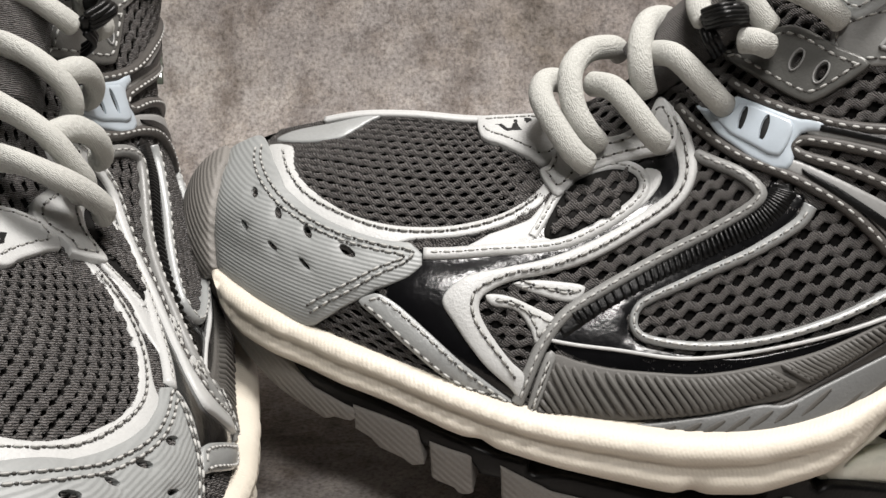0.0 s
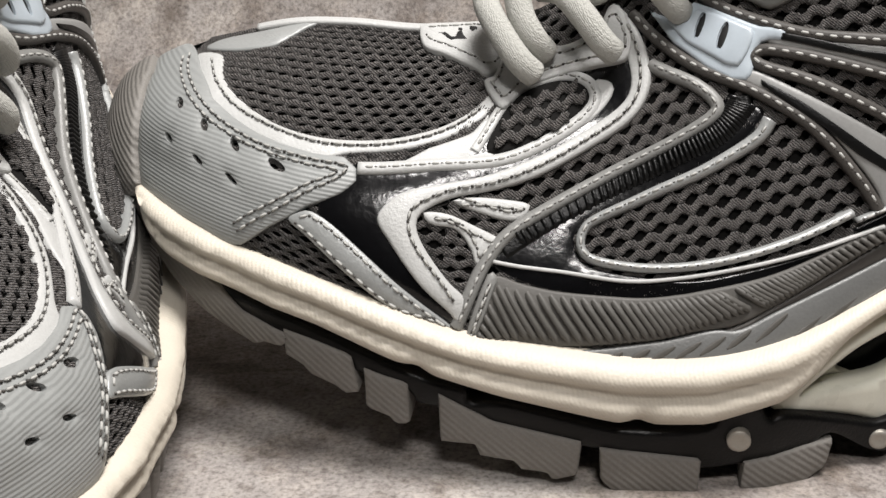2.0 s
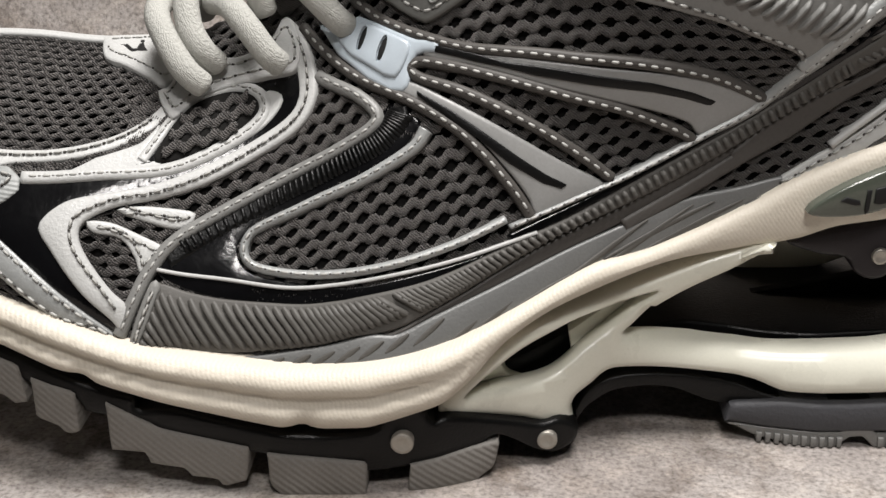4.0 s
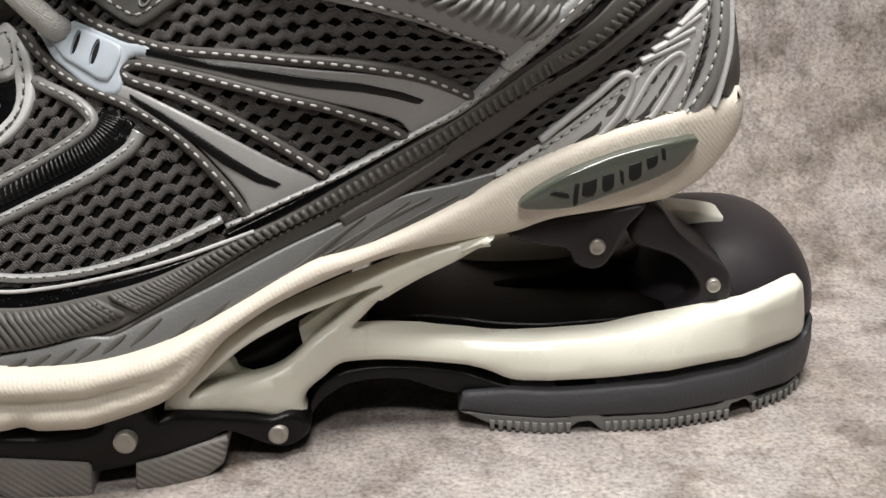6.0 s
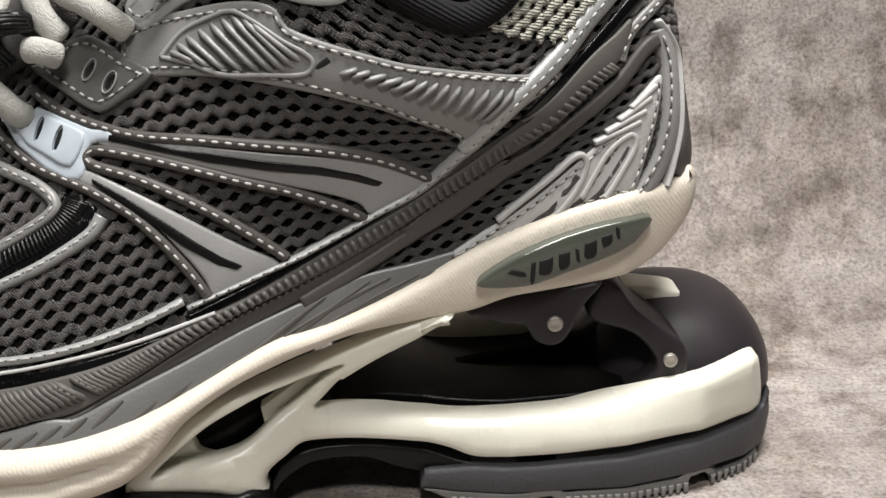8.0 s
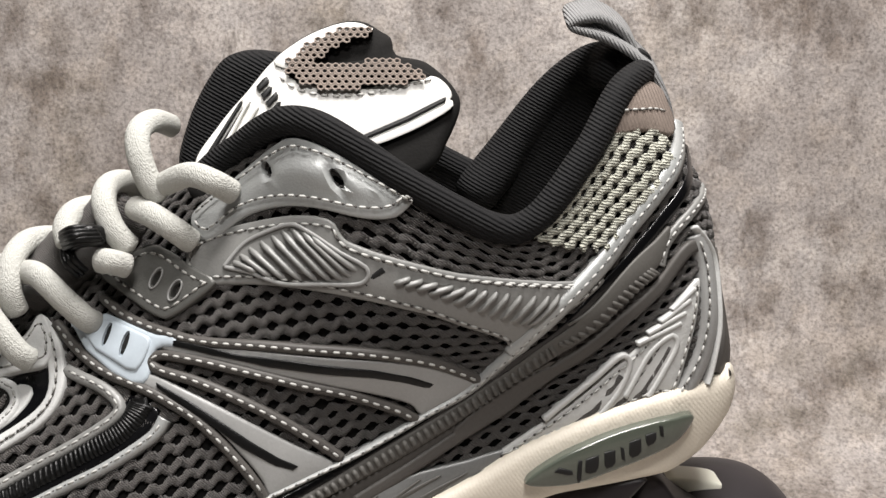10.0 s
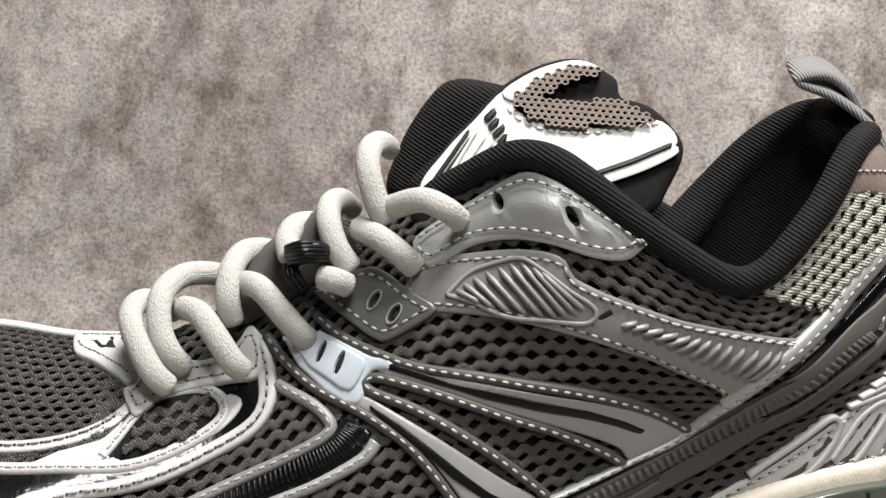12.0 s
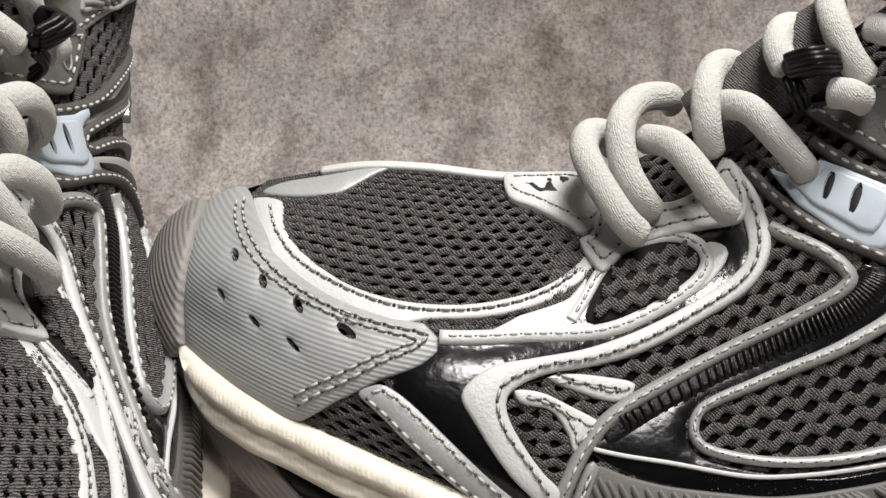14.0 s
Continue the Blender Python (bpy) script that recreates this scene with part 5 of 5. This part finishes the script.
for run in ((.2560, .2750), (.2848, .3165), (.3245, .3400)):
    for x_ in np.arange(run[0], run[1], .0021):
        slab("tread_tooth", [(x_, .0030), (x_ + .0014, .0030), (x_ + .0012, .0003), (x_ + .0002, .0003)], -.0014, .004, M_CLEAR, sneaker, low=True, rim=.0002, smooth=False)


def dome(name, c, r, mat, label, power=2.6, lift=0.0):
    vs, fs, n, m = [], [], 40, 12
    for i in range(m + 1):
        a = i / m * math.pi / 2
        for j in range(n):
            b = 2 * math.pi * j / n
            cx, sx = math.cos(b), math.sin(b)
            px = math.copysign(abs(cx) ** (2 / power), cx) * math.cos(a) ** .8
            py = math.copysign(abs(sx) ** (2 / power), sx) * math.cos(a) ** .8
            vs.append((c[0] + r[0] * px, c[1] + r[1] * py, c[2] + r[2] * math.sin(a) + lift * px))
    for i in range(m):
        fs += [(i * n + j, i * n + (j + 1) % n, (i + 1) * n + (j + 1) % n, (i + 1) * n + j) for j in range(n)]
    return part(name, mesh_of(name, vs, fs), mat, sneaker, label)


dome("heel_cup", (.3195, .044, .0205), (.0270, .031, .0235), M_POD, "smooth charcoal plastic heel cup")
slab("platform_floor", [(.225, .018), (.25, .014), (.30, .014), (.315, .02), (.31, .026), (.26, .024), (.235, .026)], .012, .050, M_BLACK, sneaker, rim=.001, low=True)
slab("cavity_wall", [(.228, .0189), (.2542, .0214), (.2742, .0255), (.2909, .0314), (.3059, .038), (.3197, .0229), (.3082, .0092), (.228, .0095)], .034, .004, M_POD, sneaker, "charcoal inner wall of the heel", follow=False, rim=.001)
# thin black sheet that paints the deep shade of the hollow
slab("cavity", [(.2547, .0231), (.2737, .0273), (.3008, .0343), (.3085, .0247), (.299, .0163), (.2836, .0129), (.2596, .013)], .0325, .003, M_UNDER, sneaker, "black sheet for the shade in the hollow under the heel", follow=False, rim=.0004, smooth=False)
slab("far_arm", [(.2082, .009), (.2212, .0143), (.2341, .0187), (.2596, .030), (.285, .040), (.2917, .0317), (.2823, .0256), (.2695, .0222), (.2438, .0143), (.2276, .0116)], .050, .005, M_PLASTIC, sneaker, "ivory plastic arm on the far side", follow=False, rim=.001)
slab("hinge", [(.2591, .0499), (.2699, .0533), (.2835, .0562), (.2903, .0577), (.2924, .057), (.2879, .0511), (.2855, .0452), (.283, .0415), (.2795, .0407), (.2759, .0425), (.2737, .046), (.2674, .0467)], .004, .030, M_POD, sneaker, "charcoal plastic hinge", follow=False, rim=.0012)
slab("hinge", [(.2929, .0548), (.2971, .0548), (.3033, .0473), (.314, .0397), (.3167, .035), (.3164, .0303), (.3094, .0272), (.2979, .024), (.3049, .028), (.3088, .0335), (.3024, .0412), (.2907, .0458)], .010, .020, M_POD, sneaker, "charcoal plastic hinge", follow=False, rim=.0012)
slab("shell_inlay", [(.3042, .0456), (.311, .0457), (.3192, .0442), (.3182, .0409), (.3137, .0398), (.3093, .0403)], .0325, .010, M_PLASTIC, sneaker, "ivory plastic inlay on the heel shell", follow=False, rim=.001)
for x_, y_, z_, r_ in ((.1723, -.0302, .0128, .0026), (.2049, -.0165, .0068, .0024), (.2810, .0034, .0471, .0020), (.3120, .0092, .0345, .0018)):
    rivet(x_, y_, z_, r_, sneaker)
badge = slab("badge", [(0.2608, 0.0601), (0.2689, 0.0663), (0.2822, 0.0715), (0.2958, 0.0744), (0.3032, 0.0744), (0.3005, 0.0700), (0.2936, 0.0659), (0.2827, 0.0622), (0.2719, 0.0593)], -.0052, .005, M_WINDOW, sneaker, "smoked oval badge with dark lettering bars", rim=.0006)
for q_ in ([(0.2678, 0.0630), (0.2689, 0.0641), (0.2730, 0.0628), (0.2722, 0.0617)], [(0.2736, 0.0656), (0.2747, 0.0660), (0.2745, 0.0599), (0.2734, 0.0597)], [(0.2755, 0.0658), (0.2789, 0.0667), (0.2787, 0.0625), (0.2755, 0.0619)],
           [(0.2801, 0.0672), (0.2828, 0.0679), (0.2830, 0.0637), (0.2803, 0.0630)], [(0.2841, 0.0684), (0.2849, 0.0686), (0.2855, 0.0647), (0.2847, 0.0644)], [(0.2863, 0.0694), (0.2892, 0.0704), (0.2895, 0.0661), (0.2865, 0.0652)],
           [(0.2903, 0.0709), (0.2930, 0.0718), (0.2932, 0.0690), (0.2908, 0.0680)], [(0.2937, 0.0732), (0.2946, 0.0734), (0.2951, 0.0701), (0.2943, 0.0698)]):
    slab("lettering_bar", q_, -.0056, .0008, M_INK, badge, rim=.0002, smooth=False)

tagged(sneaker, "grey and silver mesh sneaker with a cream spring sole on concrete", "shoe", "pair of shoes")
# its fellow stands across, toe to the viewer
copy_thing(sneaker, pose(-0.0243, -0.0005, 0.0135, 7.87, -9.26, 105.89))

# ---- backdrop ----
profile = [(-0.9, 0.0)] + [(y, 0.0) for y in np.linspace(-.5, .075, 8)] + [(.075 + .095 * math.sin(a), .095 - .095 * math.cos(a)) for a in np.linspace(.1, 1.45, 12)] + [(.171 + .14 * (z - .09), z) for z in np.linspace(.095, 1.1, 9)]
vs_, fs_ = [], []
for x_ in (-1.2, 0.2, 1.6):
    vs_ += [(x_, y, z) for y, z in profile]
n_ = len(profile)
for i_ in range(2):
    fs_ += [(i_ * n_ + j, i_ * n_ + j + 1, (i_ + 1) * n_ + j + 1, (i_ + 1) * n_ + j) for j in range(n_ - 1)]
ground = part("ground", mesh_of("ground", vs_, fs_), M_CONCRETE, None)
tagged(ground, "concrete-patterned sheet curving up from floor to wall", "backdrop", kind="structure")
